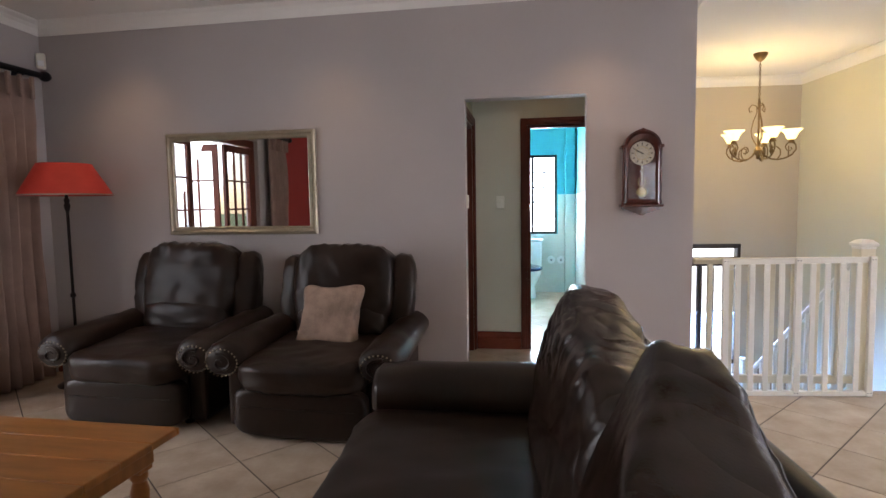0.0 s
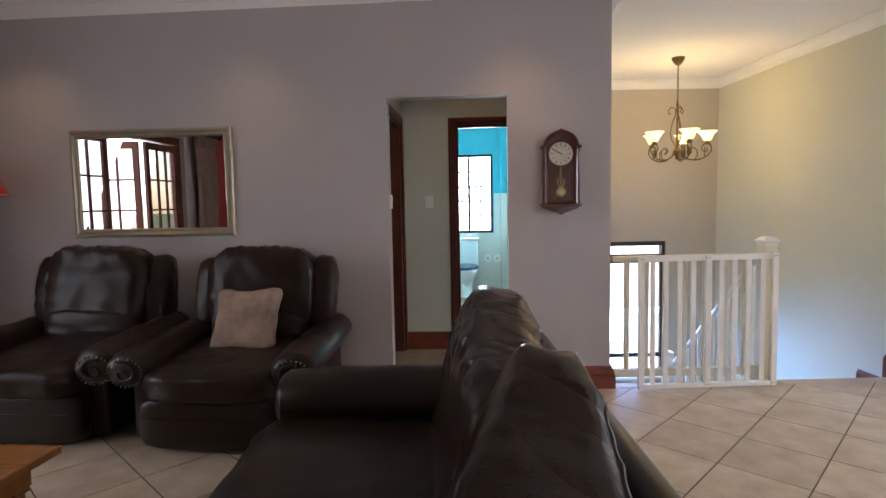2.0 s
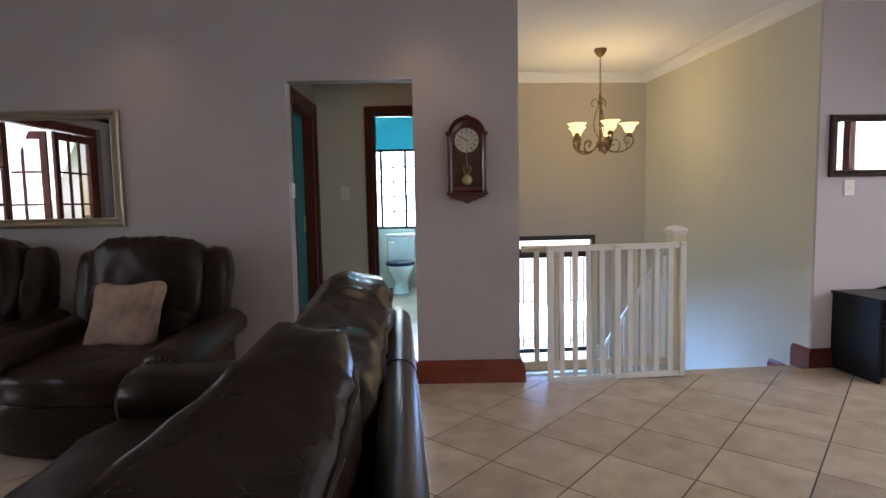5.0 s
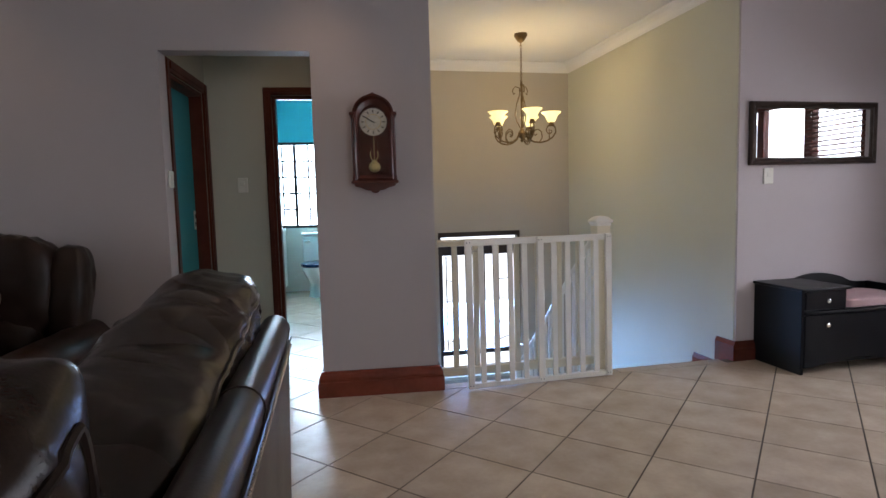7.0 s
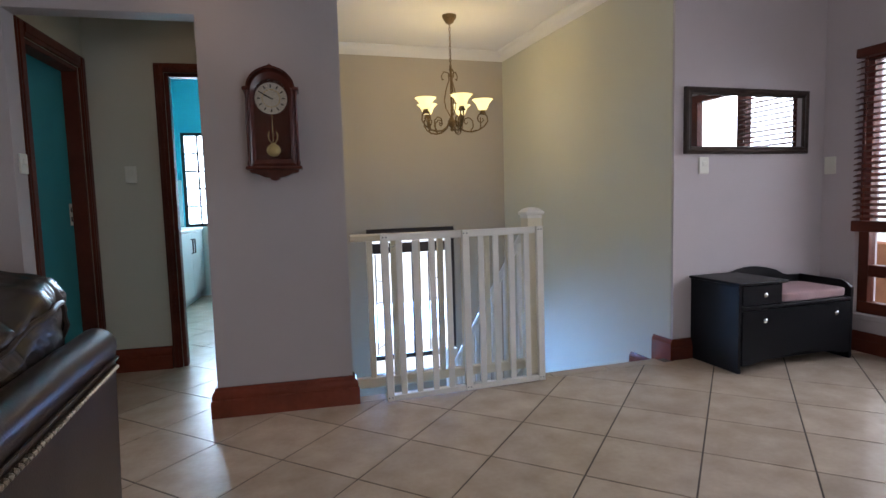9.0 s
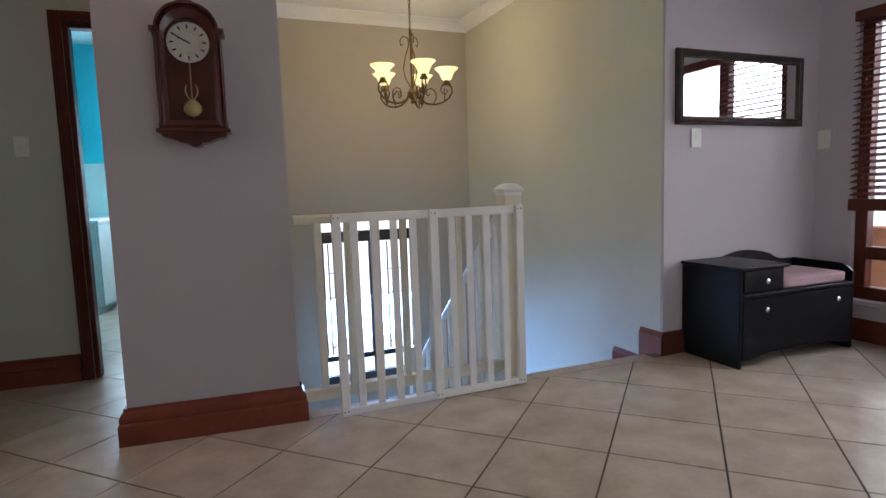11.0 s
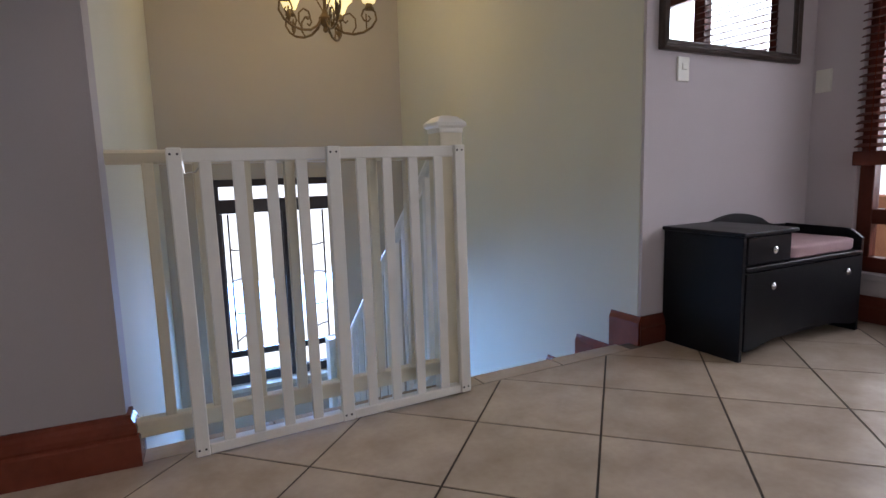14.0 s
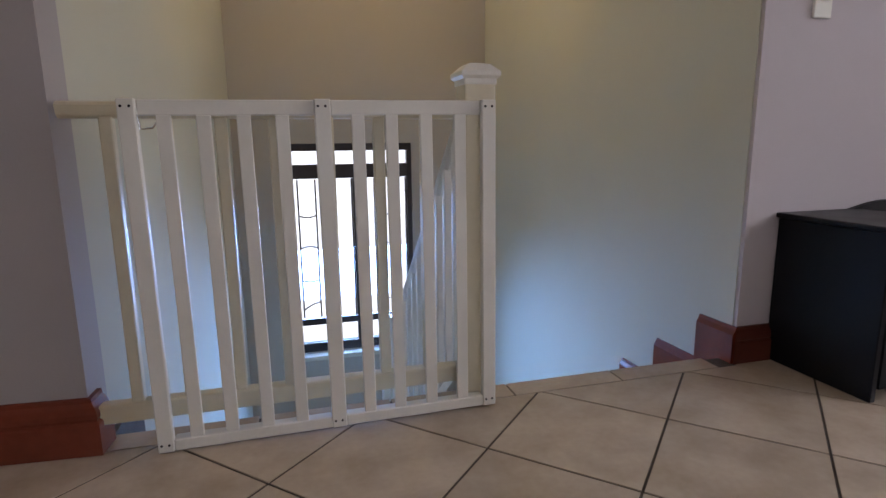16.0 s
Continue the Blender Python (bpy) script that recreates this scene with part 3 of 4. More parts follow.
_bp2 = _nt.nodes.new("ShaderNodeBump")
_bp2.inputs["Strength"].default_value, _bp2.inputs["Distance"].default_value = 0.36, 0.04
_nt.links.new(_m3.outputs[0], _bp2.inputs["Height"])
_nt.links.new(_bp2.outputs[0], _bp.inputs["Normal"])
for k in _nt.nodes:
    if k.type == "MAP_RANGE":
        k.inputs[3].default_value, k.inputs[4].default_value = 0.17, 0.30
# the cushion beside it: lower specular and shallower folds
M_LOWSHEEN = M_SOFT.copy()
M_LOWSHEEN.name = "low_sheen_brown_leather"
for k in M_LOWSHEEN.node_tree.nodes:
    if k.type == "BUMP" and k.inputs["Distance"].default_value > 0.03:
        k.inputs["Strength"].default_value = 0.13
M_LOWSHEEN.node_tree.nodes["Principled BSDF"].inputs["Specular IOR Level"].default_value = 0.28


def studs(places, radius, parent):
    """Upholstery nails, each its own piece on one shared mesh."""
    me = None
    for p in places:
        if me is None:
            bm = bmesh.new()
            bmesh.ops.create_icosphere(bm, subdivisions=1, radius=radius)
            ob = part("nail_head", bm, M_STUD, parent, smooth=True)
            me = ob.data
        else:
            ob = new("nail_head", me)
            ob.parent = parent
        ob.location = p


def crease(b, depth, seed, scale=5.0):
    """Long folds pressed into a stuffed part."""
    b.normal_update()
    for v in b.verts:
        q = Vector((v.co.x * scale * 0.7, v.co.y * scale * 1.1 + v.co.z * scale * 0.8, v.co.z * scale * 0.5 - v.co.y * scale * 0.4)) + Vector((seed, seed * 0.7, 2.0))
        r = 1 - abs(noise.noise(q) + 0.4 * noise.noise(q * 2.1))
        r2 = 1 - abs(noise.noise(q * 1.9 + Vector((7, 3, 1))))
        v.co += v.normal * depth * (0.9 * r ** 6 + 0.6 * r2 ** 8 - 0.5)
    return b


def recliner(m, label, seed):
    """Faces -y; origin on the floor under its middle."""
    t = thing("recliner", m, label, "armchair", "pair of leather recliners")
    part("base", box(-0.40, 0.40, -0.36, 0.34, 0.03, 0.34, 0.03, 2), M_LEATHER, t)
    bm = pillow(0.42, 0.07, 0.15, 0.35, 10, 0.025, 6, seed)
    part("footrest", bm, M_LEATHER, t, m=None, smooth="soft").matrix_local = pose(0, -0.415, 0.17)
    part("footrest_stitching", box(-0.36, 0.36, -0.49, -0.482, 0.205, 0.209, 0.001), M_LEATHER, t)
    part("seat", crease(pillow(0.415, 0.42, 0.105, 0.4, 20, 0.04, 5, seed + 2), 0.010, seed + 3, 4.0), M_LEATHER, t, smooth="soft").matrix_local = pose(0, -0.10, 0.40, 3)
    part("lumbar", crease(pillow(0.33, 0.12, 0.12, 0.5, 14, 0.06, 6, seed + 4), 0.014, seed), M_LEATHER, t, smooth="soft").matrix_local = pose(0, 0.28, 0.56, -12)
    p = pillow(0.385, 0.15, 0.31, 0.42, 20, 0.05, 4, seed + 6)
    for v in p.verts:
        f = v.co.z / 0.31
        v.co.x *= 1.0 - 0.10 * f * f + 0.02 * f
        v.co.y -= 0.05 * max(0.0, f - 0.35)
        if f > 0.55:
            v.co.y -= 0.007 * max(0.0, math.sin(v.co.x * 75)) * (f - 0.55) / 0.3
            v.co.z += 0.007 * math.sin(v.co.x * 75) * (1 - abs(v.co.x) / 0.5)
    part("backrest", crease(p, 0.014, seed + 9, 4.0), M_LEATHER, t, smooth="soft").matrix_local = pose(0, 0.385, 0.80, -13)
    part("back_shell", pillow(0.40, 0.10, 0.46, 0.4, 12, 0.02, 4, seed), M_LEATHER, t, smooth="soft").matrix_local = pose(0, 0.46, 0.55, -8)
    for sx in (-1, 1):
        part("wing", crease(pillow(0.095, 0.13, 0.29, 0.6, 12, 0.06, 6, seed + sx), 0.012, seed + 2), M_LEATHER, t, smooth="soft").matrix_local = pose(sx * 0.405, 0.43, 0.75, -10, sx * 4, sx * 10)
        part("side_panel", box(sx * 0.46 - 0.06, sx * 0.46 + 0.06, -0.36, 0.44, 0.03, 0.46, 0.025, 2), M_LEATHER, t)
        rings = []
        for k in range(19):
            f = k / 18
            y = -0.45 + 0.92 * f
            swell = (0.35, 0.72, 0.9, 0.97)[k] if k < 4 else 1.0
            if k < 4:
                y = -0.45 + (0.0, 0.006, 0.025, 0.06)[k]
            rx, rz = (0.142 - 0.03 * f) * swell, (0.112 - 0.02 * f) * swell
            zc = 0.485 + 0.05 * f - 0.03 * math.exp(-(f / 0.16) ** 2)
            rings.append([(sx * (0.48 + 0.02 * (1 - f)) + rx * math.cos(a * 0.3307), y + 0.012 * noise.noise((a * 0.7, f * 6, seed)), zc + rz * math.sin(a * 0.3307) * (1 + 0.10 * noise.noise((f * 8, a * 0.8, seed)))) for a in range(19)])
        arm = part("armrest", loft(rings), M_LEATHER, t, smooth=True)
        studs([(sx * 0.50 + 0.106 * math.cos(a * 0.262), -0.443, 0.457 + 0.083 * math.sin(a * 0.262)) for a in range(24)], 0.0068, arm)
        curl = [(sx * (0.50 + 0.080 * (1 - k / 26) * math.cos(k * 0.36 + 1.2)), -0.449 - 0.004 * math.sin(k * 0.12), 0.458 + 0.062 * (1 - k / 26) * math.sin(k * 0.36 + 1.2)) for k in range(23)]
        part("scroll_pleat", tube(curl, lambda f: 0.012 - 0.006 * f, 7), M_LEATHER, arm, smooth=True)
    for x, y in ((-0.36, -0.3), (0.36, -0.3), (-0.36, 0.3), (0.36, 0.3)):
        part("foot", lathe([(0.03, 0), (0.034, 0.03), (0.028, 0.04)], 10, (x, y, 0)), M_BLACK, t)
    return t


recliner(pose(-2.04, 3.99, 0, 0, 0, -5) @ Matrix.Scale(0.97, 4), "dark brown leather recliner with rolled arms and creased back", 1.0)
recliner(pose(-0.865, 3.83, 0, 0, 0, -7) @ Matrix.Scale(0.96, 4), "dark brown leather recliner holding a taupe cushion", 5.0)
cush = thing("throw_cushion", pose(-0.862, 3.915, 0.625, -25, -1, -8), "crushed taupe velvet throw cushion on a recliner", "cushion")
part("cover", pillow(0.176, 0.068, 0.178, 0.2, 26, 0.05, 12, 3.0, 0.20), M_VELVET, cush, smooth="soft")

# ---- sofa ----
SY = 1.82
sofa = thing("sofa", pose(0.2, SY, 0), "dark brown leather sofa with slumped back cushions", "sofa")


def at(x, y, z):
    return (x - 0.2, y - SY, z)


part("base", box(-0.50, 0.50, -1.12, 1.12, 0.06, 0.33, 0.03, 2), M_LEATHER, sofa)
prof = [(0.44, 0.08), (0.565, 0.08), (0.584, 0.74)] + [(0.543 + 0.047 * math.cos(radians(a)), 0.777 + 0.047 * math.sin(radians(a))) for a in range(-25, 216, 20)]
rings = []
for k in range(30):
    y = -1.08 + 2.09 * k / 29
    rings.append([(a, y, b + (0.004 * noise.noise((k * 0.8, b * 3, 1)) if b > 0.6 else 0)) for a, b in prof])
back = part("back_frame", loft(rings), M_LEATHER, sofa, smooth=True)
part("rail_seam", tube([(a, 0.262, b) for a, b in prof[2:]], 0.0045, 6), M_LEATHER, back)
part("rail_piping", tube([(0.590, -1.07, 0.747), (0.590, 1.0, 0.747)], 0.005, 6), M_LEATHER, back)
studs([(0.589, -1.05 + 2.04 * k / 119, 0.725) for k in range(120)], 0.0078, back)
for k, (y, hw, hz, zc, xc) in enumerate(((1.235, 0.40, 0.375, 0.62, 0.48), (2.26, 0.575, 0.36, 0.605, 0.51))):
    p = crease(pillow(0.50, hw - 0.02, 0.10, 0.33, 18, 0.03, 4, 11 + k), 0.010, 3 + k, 3.0)
    part("seat_cushion", p, M_LEATHER, sofa, smooth="soft").matrix_local = pose(*at(0.12, y, 0.37), 0, 2, 0)
    p = pillow(0.165, hw, hz, (0.40, 0.46)[k], 38, 0.045, 3.0, 21 + 3 * k)
    for v in p.verts:
        f, g = max(0.0, v.co.z / hz), v.co.y / hw
        if k == 0:
            v.co.x *= 1 - 0.2 * f
            v.co.x -= 0.10 * max(0.0, 0.6 - g) * (0.4 + 0.6 * f) * (v.co.x < 0)
            v.co.z += 0.13 * f * g - 0.088 * f + 0.082 * f * f * max(0.0, g) ** 3
        else:
            v.co.z += 0.075 * f * g - 0.045 * f
        v.co.x += 0.035 * f - 0.05 * f * f * (1 - min(1.0, abs(g)))
        peak = (f * max(0.0, g)) ** 2
        v.co.x *= 1 - 0.35 * peak
        v.co.y += 0.05 * peak
        v.co.z += (0.055 + 0.03 * k) * peak
        fan = math.atan2(v.co.y - hw * 0.75, v.co.z - hz * 1.1)
        rad = math.hypot(v.co.y - hw * 0.75, v.co.z - hz * 1.1)
        wave = math.sin(fan * 12 + 2.5 * noise.noise((v.co.y * 4, v.co.z * 4, k)))
        v.co.x += (0.005 + 0.013 * k) * (1 - 2 * abs(wave) ** 0.6) * math.exp(-(rad / 0.34) ** 2) * min(1.0, rad / 0.2) ** 2
    crease(p, 0.008 + 0.006 * k, 31 + k, 3.0)
    edge = sorted((v.co.copy() for v in p.verts if v.tag), key=lambda q: math.atan2(q.y / hw, q.z / hz))
    c = part("back_cushion", p, (M_LOWSHEEN, M_SOFT)[k], sofa, smooth="soft")
    part("piping", tube(edge + edge[:1], 0.007, 7), M_LEATHER, c, smooth=True)
    c.matrix_local = pose(*at(xc, y, zc), 0, 12, 0)
for sy in (-1, 1):
    rings = []
    for k in range(21):
        f = k / 20
        x = -0.55 + 1.07 * f
        swell = (0.4, 0.75, 0.93)[k] if k < 3 else 1.0
        if k < 3:
            x = -0.55 + (0.0, 0.008, 0.035)[k]
        ry, rz = 0.165 * swell, 0.128 * swell
        rings.append([(x, sy * 1.01 + ry * math.cos(a * 0.3307), 0.505 + rz * math.sin(a * 0.3307) * (1 + 0.03 * noise.noise((f * 7, a, sy)))) for a in range(19)])
    arm = part("armrest", loft(rings), M_LEATHER, sofa, smooth=True)
    part("arm_panel", box(-0.52, 0.50, sy * 1.01 - 0.13, sy * 1.01 + 0.13, 0.06, 0.50, 0.03, 2), M_LEATHER, arm)
for x, y in ((-0.45, -1.0), (-0.45, 1.0), (0.45, -1.0), (0.45, 1.0)):
    part("foot", lathe([(0.03, 0), (0.036, 0.05), (0.03, 0.07)], 10, (x, y, 0)), M_BLACK, sofa)

# ---- coffee table ----
table = thing("coffee_table", pose(-1.097, 2.51, 0, 0, 0, -6), "honey-coloured pine coffee table with turned legs", "table")
for k in range(5):
    part("plank", box(-1.3, 0.0, -0.80 + 0.16 * k, -0.641 + 0.16 * k, 0.422, 0.452, 0.005, 2), M_ORANGE, table)
for x0, x1, y0, y1 in ((-1.22, -0.08, -0.73, -0.71), (-1.22, -0.08, -0.09, -0.07), (-1.23, -1.21, -0.73, -0.07), (-0.09, -0.07, -0.73, -0.07)):
    part("apron", box(x0, x1, y0, y1, 0.33, 0.421, 0.003), M_ORANGE, table)
LEG = [(0.022, 0), (0.026, 0.02), (0.03, 0.06), (0.022, 0.09), (0.024, 0.12), (0.034, 0.19), (0.036, 0.23), (0.026, 0.27), (0.034, 0.285), (0.034, 0.30), (0.026, 0.315)]
for x in (-1.19, -0.11):
    for y in (-0.69, -0.11):
        leg = part("leg", lathe(LEG, 16, (x, y, 0)), M_ORANGE, table, smooth=True)
        part("leg_block", box(x - 0.036, x + 0.036, y - 0.036, y + 0.036, 0.31, 0.421, 0.004), M_ORANGE, leg)

# ---- floor lamp ----
lamp = thing("floor_lamp", pose(-3.0, 4.37, 0) @ Matrix.Scale(0.965, 4), "black iron floor lamp with a red shade", "lamp")
part("base", lathe([(0.14, 0), (0.145, 0.012), (0.10, 0.03), (0.03, 0.045), (0.018, 0.07)], 24), M_IRON, lamp, smooth=True)
part("pole", lathe([(0.011, 0.05), (0.011, 0.70), (0.02, 0.71), (0.02, 0.73), (0.011, 0.74), (0.011, 1.38), (0.018, 1.40), (0.024, 1.43), (0.016, 1.45), (0.022, 1.47), (0.012, 1.49), (0.012, 1.60)], 12), M_IRON, lamp, smooth=True)
sh = [(0.322, 1.508), (0.183, 1.752), (0.180, 1.752), (0.319, 1.508)]
part("shade", lathe(sh + sh[:1], 40, cap=False), M_SHADE, lamp, "tapered red fabric shade", smooth=True)
bm = lathe([(0.321, 1.505), (0.324, 1.505), (0.322, 1.517), (0.319, 1.517), (0.321, 1.505)], 40, cap=False)
part("trim", bm, M_CURTAIN, lamp)

# ---- curtains ----
def curtain(m, w, h, folds, label, seed, gather=1.0):
    """A pleated cloth along x, hanging from z=h to the floor."""
    t = thing("curtain", m, label, "curtain", "curtains on one rod")
    b, n, rows = bmesh.new(), folds * 10, 14
    grid = []
    for j in range(rows + 1):
        z = 0.02 + (h - 0.02) * j / rows
        row = []
        for i in range(n + 1):
            f = i / n
            amp = 0.045 + 0.02 * noise.noise((f * 5, j * 0.25, seed))
            if j >= rows - 1:
                amp *= 0.45
            wide = 1.0 - 0.10 * math.sin(math.pi * min(1, max(0, (j / rows)))) * gather
            row.append(b.verts.new((w * (f - 0.5) * wide + 0.012 * noise.noise((f * 9, z * 2, seed)), amp * math.sin(f * folds * 6.28319 + 0.5 * noise.noise((f * 6, z * 1.2, seed))) + 0.015 * noise.noise((f * 3, z, seed + 4)), z)))
        grid.append(row)
    for a, c in zip(grid, grid[1:]):
        for i in range(n):
            b.faces.new((a[i], a[i + 1], c[i + 1], c[i]))
    cl = part("cloth", b, M_CURTAIN, t, smooth=True)
    sol = cl.modifiers.new("thickness", "SOLIDIFY")
    sol.thickness = 0.004
    hd = bmesh.new()
    for i in range(folds):
        box(w * ((i + 0.5) / folds - 0.5) - 0.012, w * ((i + 0.5) / folds - 0.5) + 0.012, -0.055, -0.02, h - 0.16, h + 0.01, 0.006, bm=hd)
    part("heading_pleats", hd, M_CURTAIN, t)
    return t


curtain(FM @ pose(-3.33, -0.58, 0, 0, 0, 90), 0.80, 2.355, 8, "taupe pleated curtain drawn beside glazed doors", 2.0)
curtain(FM @ pose(-3.33, -4.05, 0, 0, 0, 90), 0.62, 2.355, 7, "taupe pleated curtain drawn beside a red wall", 7.0)
rod = thing("curtain_rod", FM @ pose(-3.33, 0.04, 2.405), "dark wooden curtain rod with ball finials", "curtain rod")
part("pole", tube([(0, -0.14, 0), (0, -4.5, 0)], 0.024, 14), M_BLACK, rod, smooth=True)
for y in (-0.11, -4.53):
    part("finial", lathe([(0.001, -0.05), (0.025, -0.042), (0.04, -0.015), (0.042, 0.005), (0.032, 0.032), (0.024, 0.04)], 16), M_BLACK, rod, smooth=True).matrix_local = pose(0, y, 0, 90 if y > -1 else -90)
for y in (-0.3, -2.4, -4.42):
    part("bracket", box(-0.10, 0.0, y - 0.012, y + 0.012, -0.03, 0.0, 0.004), M_BLACK, rod)


# ---- glazed doors to the west ----
def leaf(m, w, h, cols, rows, label):
    t = thing("glazed_door", m, label, "door", "glazed garden doors")
    st = 0.075
    for x0 in (0, w - st):
        part("stile", box(x0, x0 + st, -0.02, 0.02, 0, h, 0.003), M_DARKWOOD, t)
    part("bottom_rail", box(st, w - st, -0.02, 0.02, 0, 0.16, 0.003), M_DARKWOOD, t)
    part("top_rail", box(st, w - st, -0.02, 0.02, h - 0.09, h, 0.003), M_DARKWOOD, t)
    gw, gh = (w - 2 * st), h - 0.25
    for c in range(1, cols):
        part("glazing_bar", box(st + gw * c / cols - 0.011, st + gw * c / cols + 0.011, -0.014, 0.014, 0.16, h - 0.09), M_DARKWOOD, t)
    for r in range(1, rows):
        part("glazing_bar", box(st, w - st, -0.0125, 0.0125, 0.16 + gh * r / rows - 0.011, 0.16 + gh * r / rows + 0.011), M_DARKWOOD, t)
    part("pane", box(st, w - st, -0.002, 0.002, 0.16, h - 0.09), M_GLASS, t).visible_shadow = False
    return t


leaf(FM @ pose(-3.51, -1.24, 0.02, 0, 0, -90), 0.86, 2.16, 3, 5, "dark wooden glazed door with small panes, closed")
leaf(FM @ pose(-3.57, -2.80, 0.02, 0, 0, 172), 0.74, 2.16, 3, 5, "dark wooden glazed door standing open outwards")
leaf(FM @ pose(-3.51, -2.82, 0.02, 0, 0, -90), 0.72, 2.16, 3, 5, "dark wooden glazed door beside a curtain, closed")
fr = thing("door_frame", FM @ pose(-3.54, 0, 0), "dark wooden frame of the glazed doors", "door frame", kind="structure")
part("head", box(-0.05, 0.05, -3.62, -1.15, 2.20, 2.30, 0.004), M_DARKWOOD, fr)
for y in (-3.62, -1.23):
    part("jamb", box(-0.05, 0.05, y, y + 0.08, 0, 2.20, 0.004), M_DARKWOOD, fr)
col = thing("veranda_pillar", FM @ pose(-5.2, -4.0, -3.0), "cream plastered veranda pillar outside the doors", "pillar", kind="structure")
part("shaft", box(-0.35, 0.35, -0.32, 0.32, 0, 6.2, 0.01), M_CREAM, col)
deck = part("veranda_floor", FM and box(-7.5, -3.72, -8.0, 1.0, -0.25, -0.03, 0.01), M_TILE, m=FM)
structure(deck, "pale tiled veranda floor outside the glazed doors", "floor")
M_BLUE = mat("blue_garden_cloth", (0.03, 0.16, 0.30), 0.8, var=0.1)
seat = thing("garden_bench", FM @ pose(-5.0, -0.95, -0.03), "blue cushioned bench on the veranda", "bench")
part("seat", box(-0.3, 0.3, -0.6, 0.6, 0.32, 0.46, 0.04, 2), M_BLUE, seat)
part("backrest", box(-0.34, -0.22, -0.6, 0.6, 0.40, 1.28, 0.04, 2), M_BLUE, seat)
for x in (-0.25, 0.25):
    for y in (-0.55, 0.55):
        part("leg", box(x - 0.03, x + 0.03, y - 0.03, y + 0.03, 0, 0.32, 0.004), M_DARKWOOD, seat)

# ---- storage bench ----
bench = thing("storage_bench", pose(3.886, 3.922, 0), "black lacquered storage bench with drawer and pink seat pad", "bench")
part("side_panel", box(0, 0.024, 0, 0.41, 0, 0.55, 0.003), M_BLACK, bench)
part("side_panel", box(0.335, 0.355, 0.012, 0.41, 0.415, 0.55, 0.003), M_BLACK, bench)
part("side_panel", box(0.926, 0.95, 0, 0.41, 0, 0.43, 0.003), M_BLACK, bench)
part("top", box(-0.012, 0.372, -0.014, 0.414, 0.55, 0.569, 0.005, 2), M_BLACK, bench)
dr = part("drawer", box(0.028, 0.332, -0.004, 0.36, 0.425, 0.545, 0.003), M_BLACK, bench)
part("seat_board", box(0.024, 0.926, -0.006, 0.40, 0.395, 0.415, 0.003), M_BLACK, bench)
flap = [(0.028, 0.388), (0.028, 0.045)] + [(0.08 + 0.79 * k / 16, 0.045 + 0.045 * math.sin(math.pi * k / 16)) for k in range(17)] + [(0.922, 0.045), (0.922, 0.388)]
fl = part("flap", extrude(flap, -0.003, 0.018), M_BLACK, bench)
part("back_panel", box(0.024, 0.926, 0.385, 0.40, 0.05, 0.395), M_BLACK, bench)
part("floor_panel", box(0.024, 0.926, 0.02, 0.385, 0.06, 0.075), M_BLACK, bench)
n = 14
curve = [(0.30, 0.42)] + [(0.30 + 0.42 * k / n, 0.565 + 0.035 * math.sin(math.pi * k / n)) for k in range(n + 1)] + [(0.78, 0.535), (0.84, 0.522), (0.93, 0.52), (0.93, 0.42)]
part("backrest", extrude(curve, 0.385, 0.405), M_BLACK, bench)
side = [(0.0, 0.42)] + [(0.0 + 0.02 * k, 0.475 + 0.045 * math.sin(1.57 * k / 4)) for k in range(5)] + [(0.385, 0.525), (0.385, 0.42)]
part("arm", extrude(side, 0.928, 0.949, "x"), M_BLACK, bench)
pad = pillow(0.285, 0.185, 0.032, 0.25, 10, 0.02, 6, 4)
part("seat_pad", pad, M_PINK, bench, "dusty pink seat pad", smooth="soft").matrix_local = pose(0.642, 0.195, 0.447)
KNOB = [(0.005, 0), (0.005, 0.012), (0.014, 0.018), (0.016, 0.025), (0.011, 0.031), (0.001, 0.033)]
for par, x, z in ((dr, 0.18, 0.485), (fl, 0.18, 0.325), (fl, 0.77, 0.325)):
    part("knob", lathe(KNOB, 14), M_CHROME, par, "round chrome knob", smooth=True).matrix_local = pose(x, -0.003, z, 90)

# ---- balustrade ----
bal = thing("balustrade", pose(1.609, 4.335, 0), "cream painted wooden balustrade with capped newel", "railing")
part("handrail", loft([[(x, 0.026 * math.cos(a * 0.5236) * (1.15 if math.sin(a * 0.5236) > 0 else 0.85), 0.925 + 0.022 * math.sin(a * 0.5236)) for a in range(12)] for x in (-0.02, 1.04)]), M_CREAMP, bal, smooth=True)
part("bottom_rail", box(-0.03, 1.04, -0.022, 0.022, 0.072, 0.128, 0.006, 2), M_CREAMP, bal)
for x in (0.087, 0.225, 0.362, 0.50, 0.645, 0.79, 0.93):
    part("baluster", box(x - 0.016, x + 0.016, -0.016, 0.016, 0.126, 0.908, 0.003), M_CREAMP, bal)
nw = part("newel", box(1.04, 1.136, -0.048, 0.048, 0, 1.012, 0.005, 2), M_CREAMP, bal)
part("cap", join(box(1.037, 1.139, -0.051, 0.051, 1.0, 1.02, 0.005, 2), loft([[(1.088 + s * a, s * b, z) for a, b in ((-1, -1), (1, -1), (1, 1), (-1, 1))] for s, z in ((0.052, 1.018), (0.060, 1.026), (0.060, 1.038), (0.035, 1.060), (0.012, 1.066))])), M_WHITE, nw)
# sloping balustrade beside the flight
sb = thing("stair_balustrade", pose(2.675, 4.365, 0), "cream painted sloping stair balustrade", "railing")
SL = -0.86


def sl_z(y, off=0.0):
    return 0.97 + SL * (y - 4.2) + off


